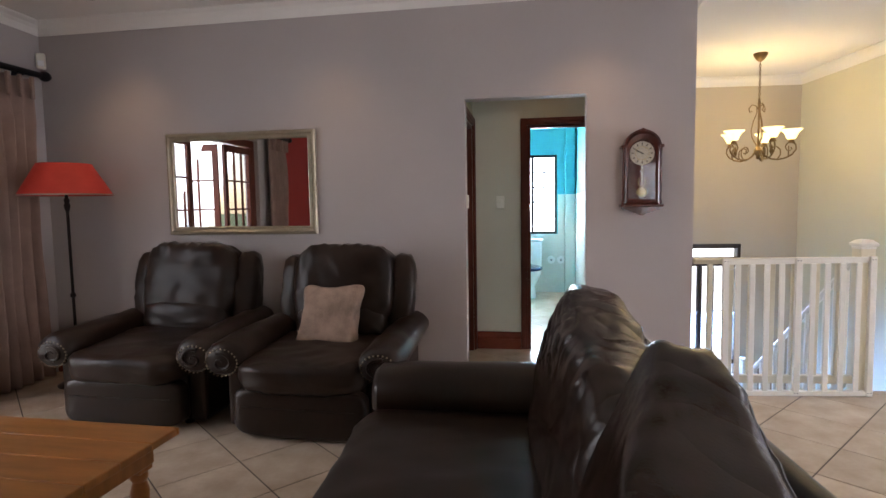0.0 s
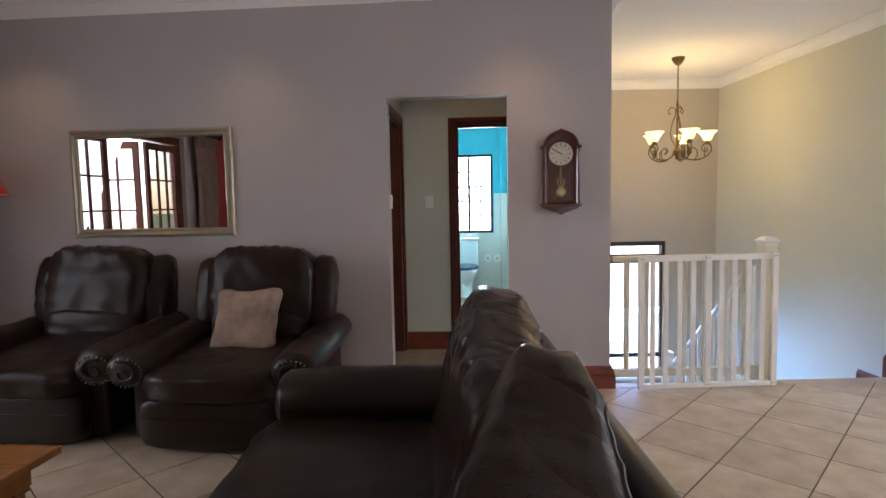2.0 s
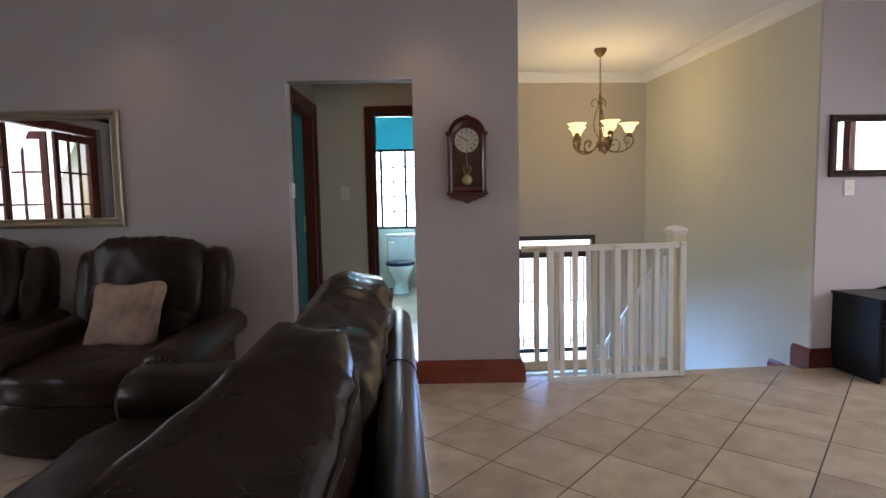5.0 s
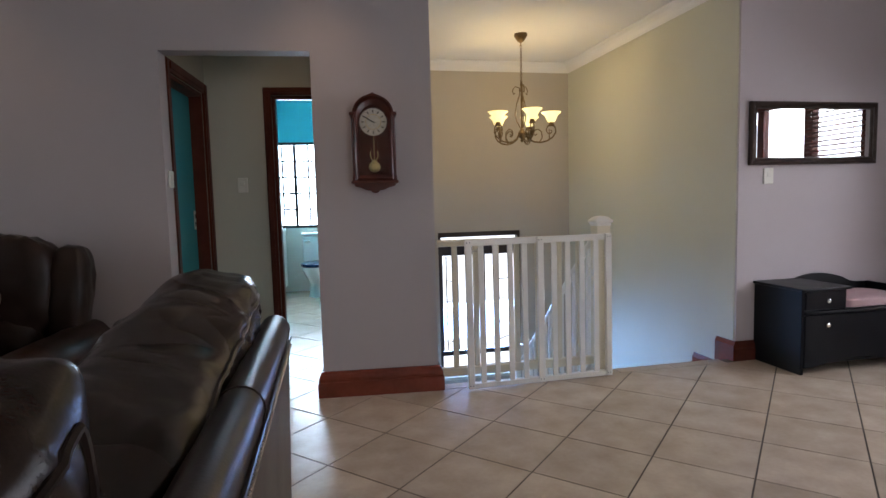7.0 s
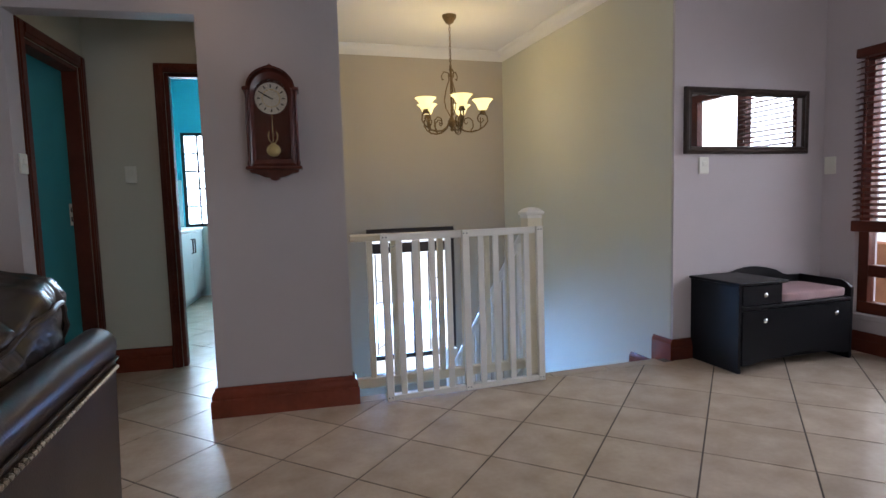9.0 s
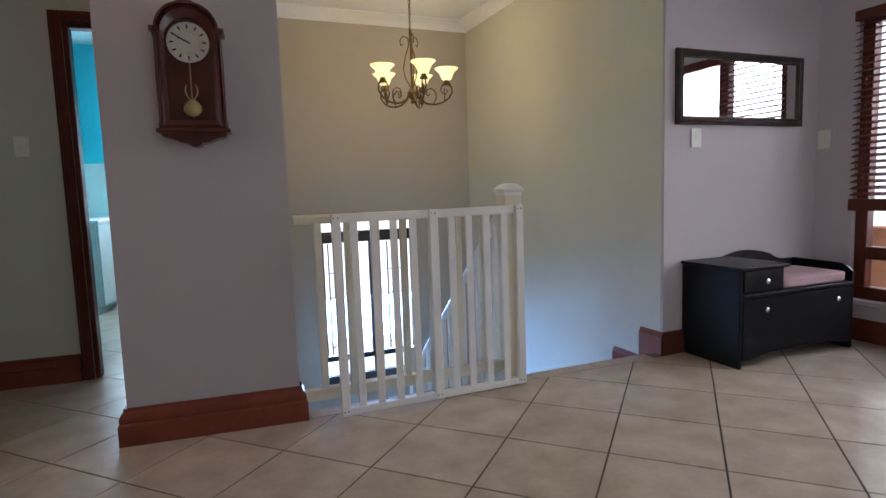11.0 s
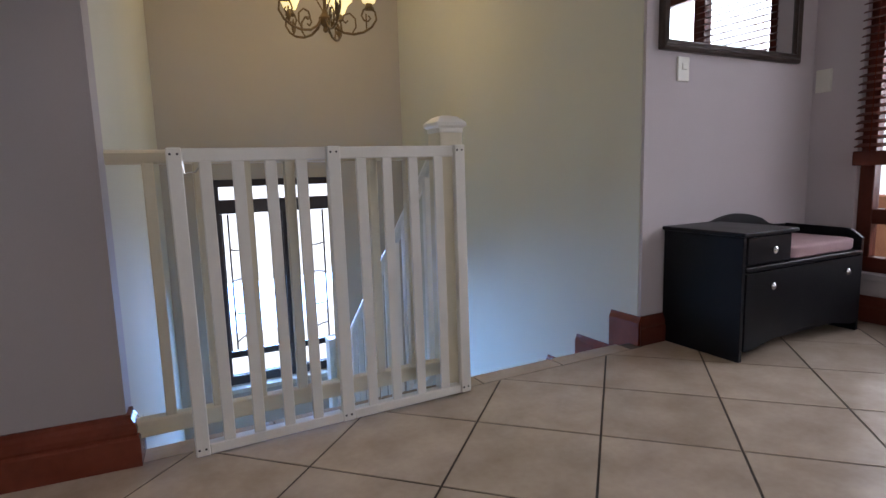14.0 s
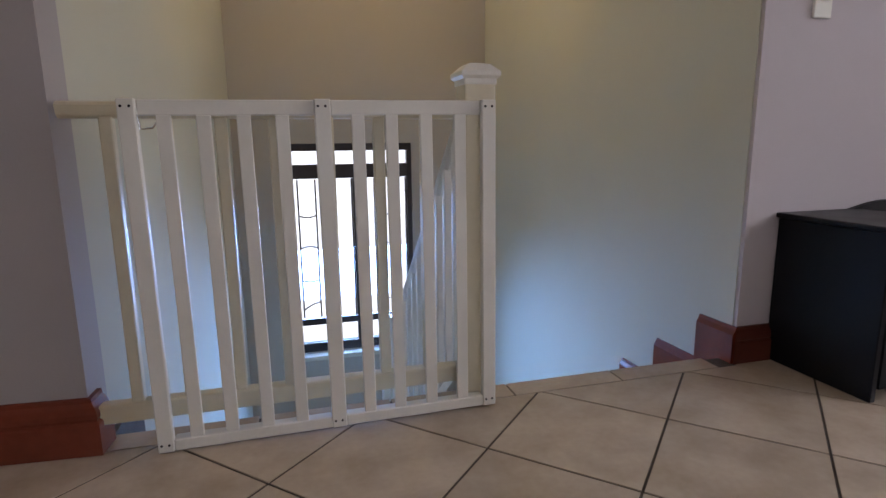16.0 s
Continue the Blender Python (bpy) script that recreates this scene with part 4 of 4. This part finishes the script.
part("handrail", loft([[(0.022 * math.cos(a * 0.7854), y - 4.2, sl_z(y, -0.03) + 0.03 * math.sin(a * 0.7854)) for a in range(8)] for y in (4.23, 5.75)]), M_WHITE, sb, smooth=True)
part("lower_rail", loft([[(0.02 * cx, y - 4.2, sl_z(y, -0.86) + 0.025 * cz) for cx, cz in ((-1, -1), (1, -1), (1, 1), (-1, 1))] for y in (4.23, 5.75)]), M_WHITE, sb)
for k in range(13):
    y = 4.30 + 0.115 * k
    part("baluster", box(-0.014, 0.014, y - 4.214, y - 4.186, sl_z(y, -0.86), sl_z(y, -0.04), 0.003), M_WHITE, sb)
part("lower_newel", box(-0.045, 0.045, 1.52, 1.61, -2.0, -0.20, 0.005, 2), M_WHITE, sb)

# ---- child safety gate ----
gate = thing("safety_gate", pose(1.752, 4.252, 0.004, 0, -0.4, 0.2) @ Matrix.Diagonal((0.975, 1.0, 1.0, 1.0)), "white wooden child safety gate in front of the balustrade", "gate")
for x0, x1 in ((0, 0.042), (0.482, 0.526), (0.965, 1.008)):
    st = part("stile", box(x0, x1, -0.014, 0.012, 0.0, 0.944, 0.003), M_WHITE, gate)
    for z in (0.022, 0.925):
        for dx in (0.010, 0.030):
            part("screw", lathe([(0.0035, 0), (0.0035, 0.002), (0.001, 0.003)], 8), M_IRON, st, "dark countersunk screw").matrix_local = pose(x0 + dx, -0.0135, z, 90)
for x0, x1 in ((0.042, 0.482), (0.526, 0.965)):
    part("rail", box(x0, x1, 0.0, 0.018, 0.902, 0.942, 0.003), M_WHITE, gate)
    part("rail", box(x0, x1, -0.010, 0.026, 0.0, 0.034, 0.003), M_WHITE, gate)
for x in (0.104, 0.199, 0.298, 0.396, 0.600, 0.695, 0.796, 0.898):
    part("slat", box(x - 0.018, x + 0.018, -0.008, 0.004, 0.034, 0.903, 0.002), M_WHITE, gate)
part("latch_hook", tube([(0.042, 0.0, 0.905), (0.046, 0.0, 0.87), (0.075, 0.0, 0.872), (0.085, 0.0, 0.885)], 0.003, 6), M_CHROME, gate, "small wire hook")
# ---- stairs ----
st = thing("staircase", pose(3.175, 4.39, 0), "tiled stairs leading down beside the wall", "stairs", kind="structure")
for k in range(1, 8):
    z, y0 = -0.19 * k, 0.25 * (k - 1)
    part("tread", box(-0.48, 0.53, y0, y0 + (0.25 if k < 7 else 1.06), z - 0.188, z, 0.004), M_TILE, st)
part("landing", box(-1.55, -0.482, 1.52, 2.56, -1.52, -1.332, 0.004), M_TILE, st)
for k in range(1, 7):
    part("tread", box(-1.55, -0.54, 1.52 - 0.25 * k, 1.52 - 0.25 * (k - 1), -1.52 - 0.19 * k, -1.332 - 0.19 * k, 0.004), M_TILE, st)

# ---- stair window ----
win = thing("window_1", pose(2.11, 7.02, 0), "dark framed stair window with burglar bars", "window", kind="structure")
WW, WB, WT = 0.96, -0.78, 0.845
for name, x0, x1, z0, z1, d in (("frame", 0, WW, WT - 0.055, WT, 0.03), ("frame", 0, WW, WB, WB + 0.07, 0.03), ("frame", 0, 0.035, WB + 0.07, WT - 0.055, 0.03), ("frame", WW - 0.035, WW, WB + 0.07, WT - 0.055, 0.03), ("transom", 0.035, WW - 0.035, 0.585, 0.69, 0.03), ("transom", 0.035, WW - 0.035, -0.56, -0.51, 0.03), ("mullion", 0.50, 0.53, WB + 0.07, 0.585, 0.026)):
    part(name, box(x0, x1, -d, d, z0, z1, 0.003), M_BRONZEWIN, win)
for x0, x1 in ((0.035, 0.50), (0.53, WW - 0.035)):
    for z0, z1 in ((WB + 0.07, -0.56), (-0.51, 0.585), (0.69, WT - 0.055)):
        part("pane", box(x0, x1, -0.003, 0.003, z0, z1), M_GLASS, win).visible_shadow = False
    part("casement_stile", box(x0 + 0.004, x0 + 0.014, -0.02, 0.02, -0.505, 0.58), M_BRONZEWIN, win)
    part("casement_stile", box(x1 - 0.014, x1 - 0.004, -0.02, 0.02, -0.505, 0.58), M_BRONZEWIN, win)
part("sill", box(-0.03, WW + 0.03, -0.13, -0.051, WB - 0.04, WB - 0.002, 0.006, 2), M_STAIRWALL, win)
bars = thing("burglar_bars", pose(2.11, 6.975, 0), "thin dark steel burglar bars across the stair window", "burglar bars")
for x in (0.085, 0.215, 0.66, 0.82):
    part("bar", box(x - 0.006, x + 0.006, -0.005, 0.005, -0.49, 0.58), M_BRONZEWIN, bars)
for i, z in enumerate((-0.43, -0.19, 0.06, 0.31)):
    for x0, x1 in ((0.085, 0.215), (0.66, 0.82)):
        pts = [(x0 + (x1 - x0) * k / 8, 0, z + 0.014 * math.sin(math.pi * k / 8) * (-1) ** i + 0.06 * (i == 0) * (k / 8)) for k in range(9)]
        part("cross_bar", tube(pts, 0.0055, 6), M_BRONZEWIN, bars)

# ---- entry window with blinds ----
ew = thing("window_2", pose(5.12, 4.085, 0, 0, 0, -90), "tall red-brown wooden entry window", "window", kind="structure")
for name, x0, x1, z0, z1 in (("frame", 0, 1.7, 1.98, 2.05), ("frame", 0, 1.7, 0.26, 0.34), ("frame", 0, 0.07, 0.34, 1.98), ("frame", 1.63, 1.7, 0.34, 1.98), ("mullion", 0.52, 0.61, 0.34, 1.98), ("mullion", 1.08, 1.16, 0.34, 1.98), ("transom", 0.07, 0.52, 0.52, 0.60), ("transom", 0.61, 1.08, 0.52, 0.60), ("transom", 1.16, 1.63, 0.52, 0.60)):
    part(name, box(x0, x1, -0.035, 0.035, z0, z1, 0.004), M_DARKWOOD, ew)
for x0, x1 in ((0.07, 0.52), (0.61, 1.08), (1.16, 1.63)):
    for z0, z1 in ((0.34, 0.52), (0.60, 1.98)):
        part("pane", box(x0, x1, -0.003, 0.003, z0, z1), M_GLASS, ew).visible_shadow = False
part("sill", box(-0.02, 1.72, -0.10, -0.036, 0.225, 0.262, 0.006, 2), M_LILAC, ew)


def blind(m, w, drop, label):
    t = thing("venetian_blind", m, label, "blind")
    part("headrail", box(0, w, -0.03, 0.03, -0.06, 0, 0.004), M_DARKWOOD, t)
    me = None
    pitch = 0.04 if drop > 0.5 else 0.008
    nslat = int((drop - 0.14) / pitch)
    for k in range(nslat):
        if me is None:
            s = part("slat", box(0.004, w - 0.004, -0.024, 0.024, -0.0022, 0.0022, m=pose(0, 0, 0, 22)), M_DARKWOOD, t)
            me = s.data
        else:
            s = new("slat", me)
            s.parent = t
        s.location = (0, 0, -0.085 - pitch * k)
    part("bottom_rail", box(0, w, -0.028, 0.028, -drop, -drop + 0.075, 0.006, 2), M_DARKWOOD, t)
    for x in (0.08, w - 0.08):
        part("cord", tube([(x, -0.026, -0.05), (x, -0.026, -drop)], 0.0022, 5), M_WOOD, t)
    return t


blind(pose(5.045, 4.095, 2.06, 0, 0, -90), 0.56, 1.23, "dark wooden venetian blind, half lowered")
bw = thing("garden_wall", pose(7.4, 3.0, -3.0), "orange brick garden wall outside the window", "garden wall", kind="structure")
part("brickwork", box(-0.12, 0.12, -3.5, 3.0, 0, 3.55, 0.01), M_BRICK, bw)

# ---- south window, unseen, added behind the walk for the fill light ----
sw = thing("added_window_south", pose(1.85, -2.7, 0), "unseen wooden window added for the south fill light", "window", kind="structure")
for name, x0, x1, z0, z1 in (("frame", 0, 2.8, 2.02, 2.10), ("frame", 0, 2.8, 0.30, 0.38), ("frame", 0, 0.08, 0.38, 2.02), ("frame", 2.72, 2.8, 0.38, 2.02), ("mullion", 0.90, 0.98, 0.38, 2.02), ("mullion", 1.82, 1.90, 0.38, 2.02)):
    part(name, box(x0, x1, -0.03, 0.03, z0, z1, 0.004), M_WOOD, sw)
for x0, x1 in ((0.08, 0.90), (0.98, 1.82), (1.90, 2.72)):
    part("pane", box(x0, x1, -0.003, 0.003, 0.38, 2.02), M_GLASS, sw).visible_shadow = False

# ---- chandelier ----
CX, CY = 2.73, 5.92
CZ = ceil_z(CX, CY)
ch = thing("chandelier", pose(CX, CY, 1.723), "bronze five-armed chandelier with lit frosted shades", "chandelier")
H0 = CZ - 1.723
part("ceiling_rose", lathe([(0.012, H0 - 0.075), (0.03, H0 - 0.065), (0.06, H0 - 0.02), (0.062, H0)], 20), M_BRONZE, ch, smooth=True)
bm = bmesh.new()
zz, k = H0 - 0.075, 0
while zz > 0.56:
    pts = [(0.009 * math.cos(a * 0.6283) * (k % 2), 0.009 * math.cos(a * 0.6283) * (1 - k % 2), zz - 0.014 + 0.018 * math.sin(a * 0.6283)) for a in range(11)]
    tube(pts, 0.0026, 5, bm=bm)
    zz -= 0.026
    k += 1
part("chain", bm, M_BRONZE, ch)
part("column", lathe([(0.004, 0.0), (0.018, 0.012), (0.012, 0.03), (0.034, 0.055), (0.040, 0.085), (0.022, 0.11), (0.010, 0.14), (0.008, 0.46), (0.016, 0.48), (0.009, 0.50), (0.014, 0.53), (0.004, 0.56)], 16), M_BRONZE, ch, smooth=True)
for k in range(3):
    a = 2.0944 * k + 0.5
    c, s = math.cos(a), math.sin(a)
    pts = [(r * c, r * s, z) for r, z in ((0.012, 0.13), (0.05, 0.20), (0.062, 0.27), (0.045, 0.36), (0.016, 0.44), (0.02, 0.50), (0.06, 0.515), (0.085, 0.48), (0.075, 0.445), (0.058, 0.455))]
    part("scroll", tube(pts, 0.005, 6), M_BRONZE, ch, smooth=True)
SHADE = [(0.020, 0.0), (0.036, 0.008), (0.048, 0.035), (0.060, 0.062), (0.092, 0.092), (0.088, 0.092), (0.056, 0.064), (0.044, 0.037), (0.032, 0.012), (0.018, 0.004)]
for k in range(5):
    a = 1.2566 * k + 0.94
    c, s = math.cos(a), math.sin(a)
    path = [(0.03, 0.075), (0.06, 0.03), (0.11, 0.0), (0.17, -0.008), (0.23, 0.005), (0.28, 0.035), (0.312, 0.08), (0.306, 0.125), (0.272, 0.15), (0.236, 0.138), (0.222, 0.105), (0.236, 0.075), (0.262, 0.07), (0.276, 0.088), (0.264, 0.104)]
    arm = part("arm", tube([(r * c, r * s, z) for r, z in path], lambda f: 0.0085 - 0.004 * f, 7), M_BRONZE, ch, smooth=True)
    path2 = [(0.16, -0.005), (0.185, 0.035), (0.182, 0.085), (0.15, 0.115), (0.115, 0.105), (0.105, 0.075), (0.122, 0.058), (0.138, 0.072)]
    part("leaf_scroll", tube([(r * c, r * s, z) for r, z in path2], 0.0055, 6), M_BRONZE, arm, smooth=True)
    leaf_pts = [(0.245 * c - w * s, 0.245 * s + w * c, z) for w, z in ((0, 0.02), (0.016, 0.05), (0.010, 0.085), (0, 0.115), (-0.010, 0.085), (-0.016, 0.05))]
    part("leaf_ornament", loft([leaf_pts, [(x + 0.008 * c, y + 0.008 * s, z) for x, y, z in leaf_pts]]), M_BRONZE, arm)
    part("cup", lathe([(0.008, 0.145), (0.03, 0.150), (0.033, 0.14), (0.02, 0.165), (0.022, 0.18)], 14, (0.27 * c, 0.27 * s, 0)), M_BRONZE, arm, smooth=True)
    part("shade", lathe([(r, z + 0.172) for r, z in SHADE], 24, (0.27 * c, 0.27 * s, 0)), M_LIT, arm, "frosted glass shade, lit", smooth=True).visible_shadow = False
    part("bulb", lathe([(0.004, 0.178), (0.016, 0.19), (0.024, 0.215), (0.018, 0.236), (0.002, 0.246)], 12, (0.27 * c, 0.27 * s, 0)), M_LIT, arm, smooth=True).visible_shadow = False
    bulb("chandelier_bulb", (CX + 0.27 * c, CY + 0.27 * s, 1.723 + 0.26), 2.5)

# ---- downlights over the long wall ----
for u, v, watts, size in ((-2.6, -0.42, 9, 96), (-0.95, -0.42, 7, 94), (0.90, -0.40, 15, 88), (0.62, 0.55, 6, 110)):
    p = FM @ Vector((u, v, 0))
    z = ceil_z(p.x, p.y)
    d = thing("downlight", pose(p.x, p.y, z - 0.012), "small recessed ceiling downlight", "downlight", "recessed downlights")
    part("ring", lathe([(0.035, 0.002), (0.05, 0.0), (0.052, 0.012), (0.035, 0.012), (0.035, 0.002)], 24, cap=False), M_CHROME, d, smooth=True)
    spot("downlight_lamp", pose(p.x, p.y, z - 0.02), watts, (1, 0.70, 0.42), size, 1.0)

# ---- bathroom ----
wt = bmesh.new()
box(-0.69, 1.112, 4.035, 4.05, 0, 0.88, bm=wt)
box(-0.69, -0.24, 4.035, 4.05, 0.88, 1.47, bm=wt)
box(0.86, 1.112, 4.035, 4.05, 0.88, 1.47, bm=wt)
box(1.105, 1.12, 0.8, 4.035, 0, 1.47, bm=wt)
structure(part("wall_tiling", wt, M_WTILE, m=BM), "white wall tiles on the lower bathroom walls", "wall tiles")
structure(part("pipe_boxing", box(0.96, 1.10, 3.90, 4.034, 1.47, 2.5, 0.004), M_TURQ, m=BM), "turquoise boxed pipe duct in the corner", "wall")
structure(part("pipe_boxing", box(0.958, 1.102, 3.898, 4.034, 0, 1.469, 0.004), M_WTILE, m=BM), "white tiled pipe duct in the corner", "wall")
bwin = thing("window_4", BM @ pose(-0.23, 4.10, 0), "bathroom window with small panes", "window", kind="structure")
for x0, x1, z0, z1 in ((0, 1.08, 2.02, 2.06), (0, 1.08, 0.88, 0.92), (0, 0.04, 0.92, 2.02), (1.04, 1.08, 0.92, 2.02), (0.34, 0.38, 0.92, 2.02), (0.70, 0.74, 0.92, 2.02)):
    part("frame", box(x0, x1, -0.02, 0.02, z0, z1, 0.003), M_BRONZEWIN, bwin)
for z in (1.14, 1.36, 1.58, 1.80):
    part("glazing_bar", box(0.04, 1.04, -0.014, 0.008, z - 0.011, z + 0.011), M_BRONZEWIN, bwin)
for x in (0.19, 0.54, 0.89):
    part("glazing_bar", box(x - 0.011, x + 0.011, -0.0135, 0.0075, 0.92, 2.02), M_BRONZEWIN, bwin)
part("pane", box(0.04, 1.04, 0.012, 0.016, 0.92, 2.02), M_GLASS, bwin).visible_shadow = False
wc = thing("toilet", BM @ pose(0.42, 3.98, 0), "white toilet with a navy blue seat", "toilet")


def oval(a, b, z, cy, n=20):
    return [(a * math.cos(6.28319 * k / n), cy + b * math.sin(6.28319 * k / n), z) for k in range(n)]


part("pan", loft([oval(0.12, 0.20, 0, -0.36), oval(0.11, 0.17, 0.06, -0.35), oval(0.10, 0.15, 0.16, -0.36), oval(0.15, 0.20, 0.28, -0.41), oval(0.185, 0.245, 0.36, -0.44), oval(0.19, 0.25, 0.40, -0.44)]), M_CERAMIC, wc, smooth=True)
part("seat_lid", loft([oval(0.195, 0.25, 0.402, -0.44), oval(0.205, 0.26, 0.415, -0.44), oval(0.20, 0.255, 0.44, -0.44), oval(0.16, 0.21, 0.452, -0.44)]), M_NAVY, wc, "navy blue seat and lid", smooth=True)
part("cistern", box(-0.20, 0.20, -0.19, 0.0, 0.41, 0.78, 0.025, 3), M_CERAMIC, wc, smooth=True)
part("cistern_lid", box(-0.215, 0.215, -0.205, 0.005, 0.782, 0.82, 0.012, 2), M_CERAMIC, wc, smooth=True)
part("flush_handle", box(-0.17, -0.09, -0.215, -0.20, 0.70, 0.715, 0.004), M_CHROME, wc)
for u in (0.76, 0.90):
    tr = thing("toilet_roll", BM @ pose(u, 4.03, 0.50), "white toilet roll on a wall holder", "toilet roll", "spare toilet rolls")
    part("roll", lathe([(0.02, -0.01), (0.055, -0.01), (0.055, 0.09), (0.02, 0.09), (0.02, -0.01)], 20, cap=False), M_PAPER, tr, smooth=True).matrix_local = pose(0, -0.015, 0, 90)
    part("holder", tube([(0, 0.0, 0), (0, -0.115, 0)], 0.012, 8), M_CHROME, tr)
van = thing("vanity_cabinet", BM @ pose(-0.65, 2.75, 0), "pale bathroom vanity with steel handles", "cabinet")
part("body", box(0, 0.60, 0, 1.27, 0.08, 0.84, 0.003), M_VANITY, van)
part("plinth", box(0, 0.56, 0.01, 1.26, 0, 0.08), M_VANITY, van)
part("countertop", box(0, 0.63, -0.02, 1.28, 0.842, 0.88, 0.006, 2), M_CERAMIC, van)
for y0, y1, hy in ((0.004, 0.63, 0.58), (0.638, 1.266, 0.69)):
    dd = part("door", box(0.602, 0.622, y0, y1, 0.09, 0.835, 0.003), M_VANITY, van)
    part("handle", tube([(0.622, hy, 0.60), (0.645, hy, 0.60), (0.645, hy, 0.76), (0.622, hy, 0.76)], 0.008, 6), M_IRON, dd)


# ---- floor tiles, laid diagonally ----
P, GAP = 0.4115, 0.007


def tile_poly(cx, cy, h=P / 2 - GAP / 2):
    d = h * math.sqrt(2)
    return [(cx + d, cy), (cx, cy + d), (cx - d, cy), (cx, cy - d)]


def clip(poly, nx, ny, d):
    """The part of a convex outline where nx * x + ny * y <= d."""
    out = []
    for (ax, ay), (bx, by) in zip(poly, poly[1:] + poly[:1]):
        fa, fb = nx * ax + ny * ay - d, nx * bx + ny * by - d
        if fa <= 0:
            out.append((ax, ay))
        if (fa <= 0) != (fb <= 0):
            k = fa / (fa - fb)
            out.append((ax + k * (bx - ax), ay + k * (by - ay)))
    return out


def wide(poly):
    return len(poly) > 2 and max(p[0] for p in poly) - min(p[0] for p in poly) > 0.02 and max(p[1] for p in poly) - min(p[1] for p in poly) > 0.01


def slab(poly, bm=None, z=0.0, depth=0.0025, ease=0.0015):
    cx, cy = sum(p[0] for p in poly) / len(poly), sum(p[1] for p in poly) / len(poly)
    inner = [(x + (cx - x) * ease / max(0.02, math.hypot(x - cx, y - cy)), y + (cy - y) * ease / max(0.02, math.hypot(x - cx, y - cy))) for x, y in poly]
    b = loft([[(x, y, z - depth) for x, y in poly], [(x, y, z - 0.0008) for x, y in poly], [(x, y, z) for x, y in inner]])
    return b if bm is None else join(bm, b)


floor_ob = bpy.data.objects["floor"]
whole = part("tile", slab(tile_poly(0, 0)), M_TILE, floor_ob)
q = P / math.sqrt(2)
count, rest_rings = 0, bmesh.new()
first = True
for i in range(-30, 30):
    for k in range(-30, 30):
        cx, cy = 1.754 + (i + k + 1) * q, 4.311 + (i - k) * q
        if not (-4.1 < cx < 5.4 and -2.95 < cy < 9.0):
            continue
        if cy > 4.4 and not (-0.15 < cx < 1.5 or cy < 4.95 - 0.085 * cx and cx < 1.6):
            continue
        if cy > 4.6 and cx > 1.25 and cy < 5.5:
            continue
        if cx > 3.5 and cy > 4.55:
            continue
        poly = tile_poly(cx, cy)
        if 1.25 < cx < 4.08 and max(y for x, y in poly) > 4.30:
            pieces = bmesh.new()
            low, high = clip(poly, 0, 1, 4.300), clip(poly, 0, -1, -4.300)
            ends = clip(high, 1, 0, 1.575) if cx < 2 else clip(high, -1, 0, -3.73)
            for piece in (low, ends):
                if wide(piece):
                    slab(piece, pieces)
            if pieces.faces:
                part("tile", pieces, M_TILE, floor_ob)
            continue
        near = cy > 1.2 and cx > -1.6 and cy < 8.6
        if near and cx < 5.0 and count < 260:
            if first:
                ob, first = whole, False
            else:
                ob = new("tile", whole.data)
                ob.parent = floor_ob
            ob.location = (cx, cy, 0)
            count += 1
        else:
            poly = clip(clip(clip(poly, -1, 0, 3.88), 1, 0, 5.28), 0, -1, 2.78)
            if wide(poly):
                slab(poly, rest_rings)
tagged(part("far_tiles", rest_rings, M_TILE, floor_ob, "diagonal beige ceramic tiles"), kind="stuff")
x = 1.60
while x < 3.65:
    part("edge_tile", slab([(x + 0.003, 4.305), (min(x + 0.407, 3.725), 4.305), (min(x + 0.407, 3.725), 4.397), (x + 0.003, 4.397)], depth=0.03), M_TILE, floor_ob)
    x += 0.41
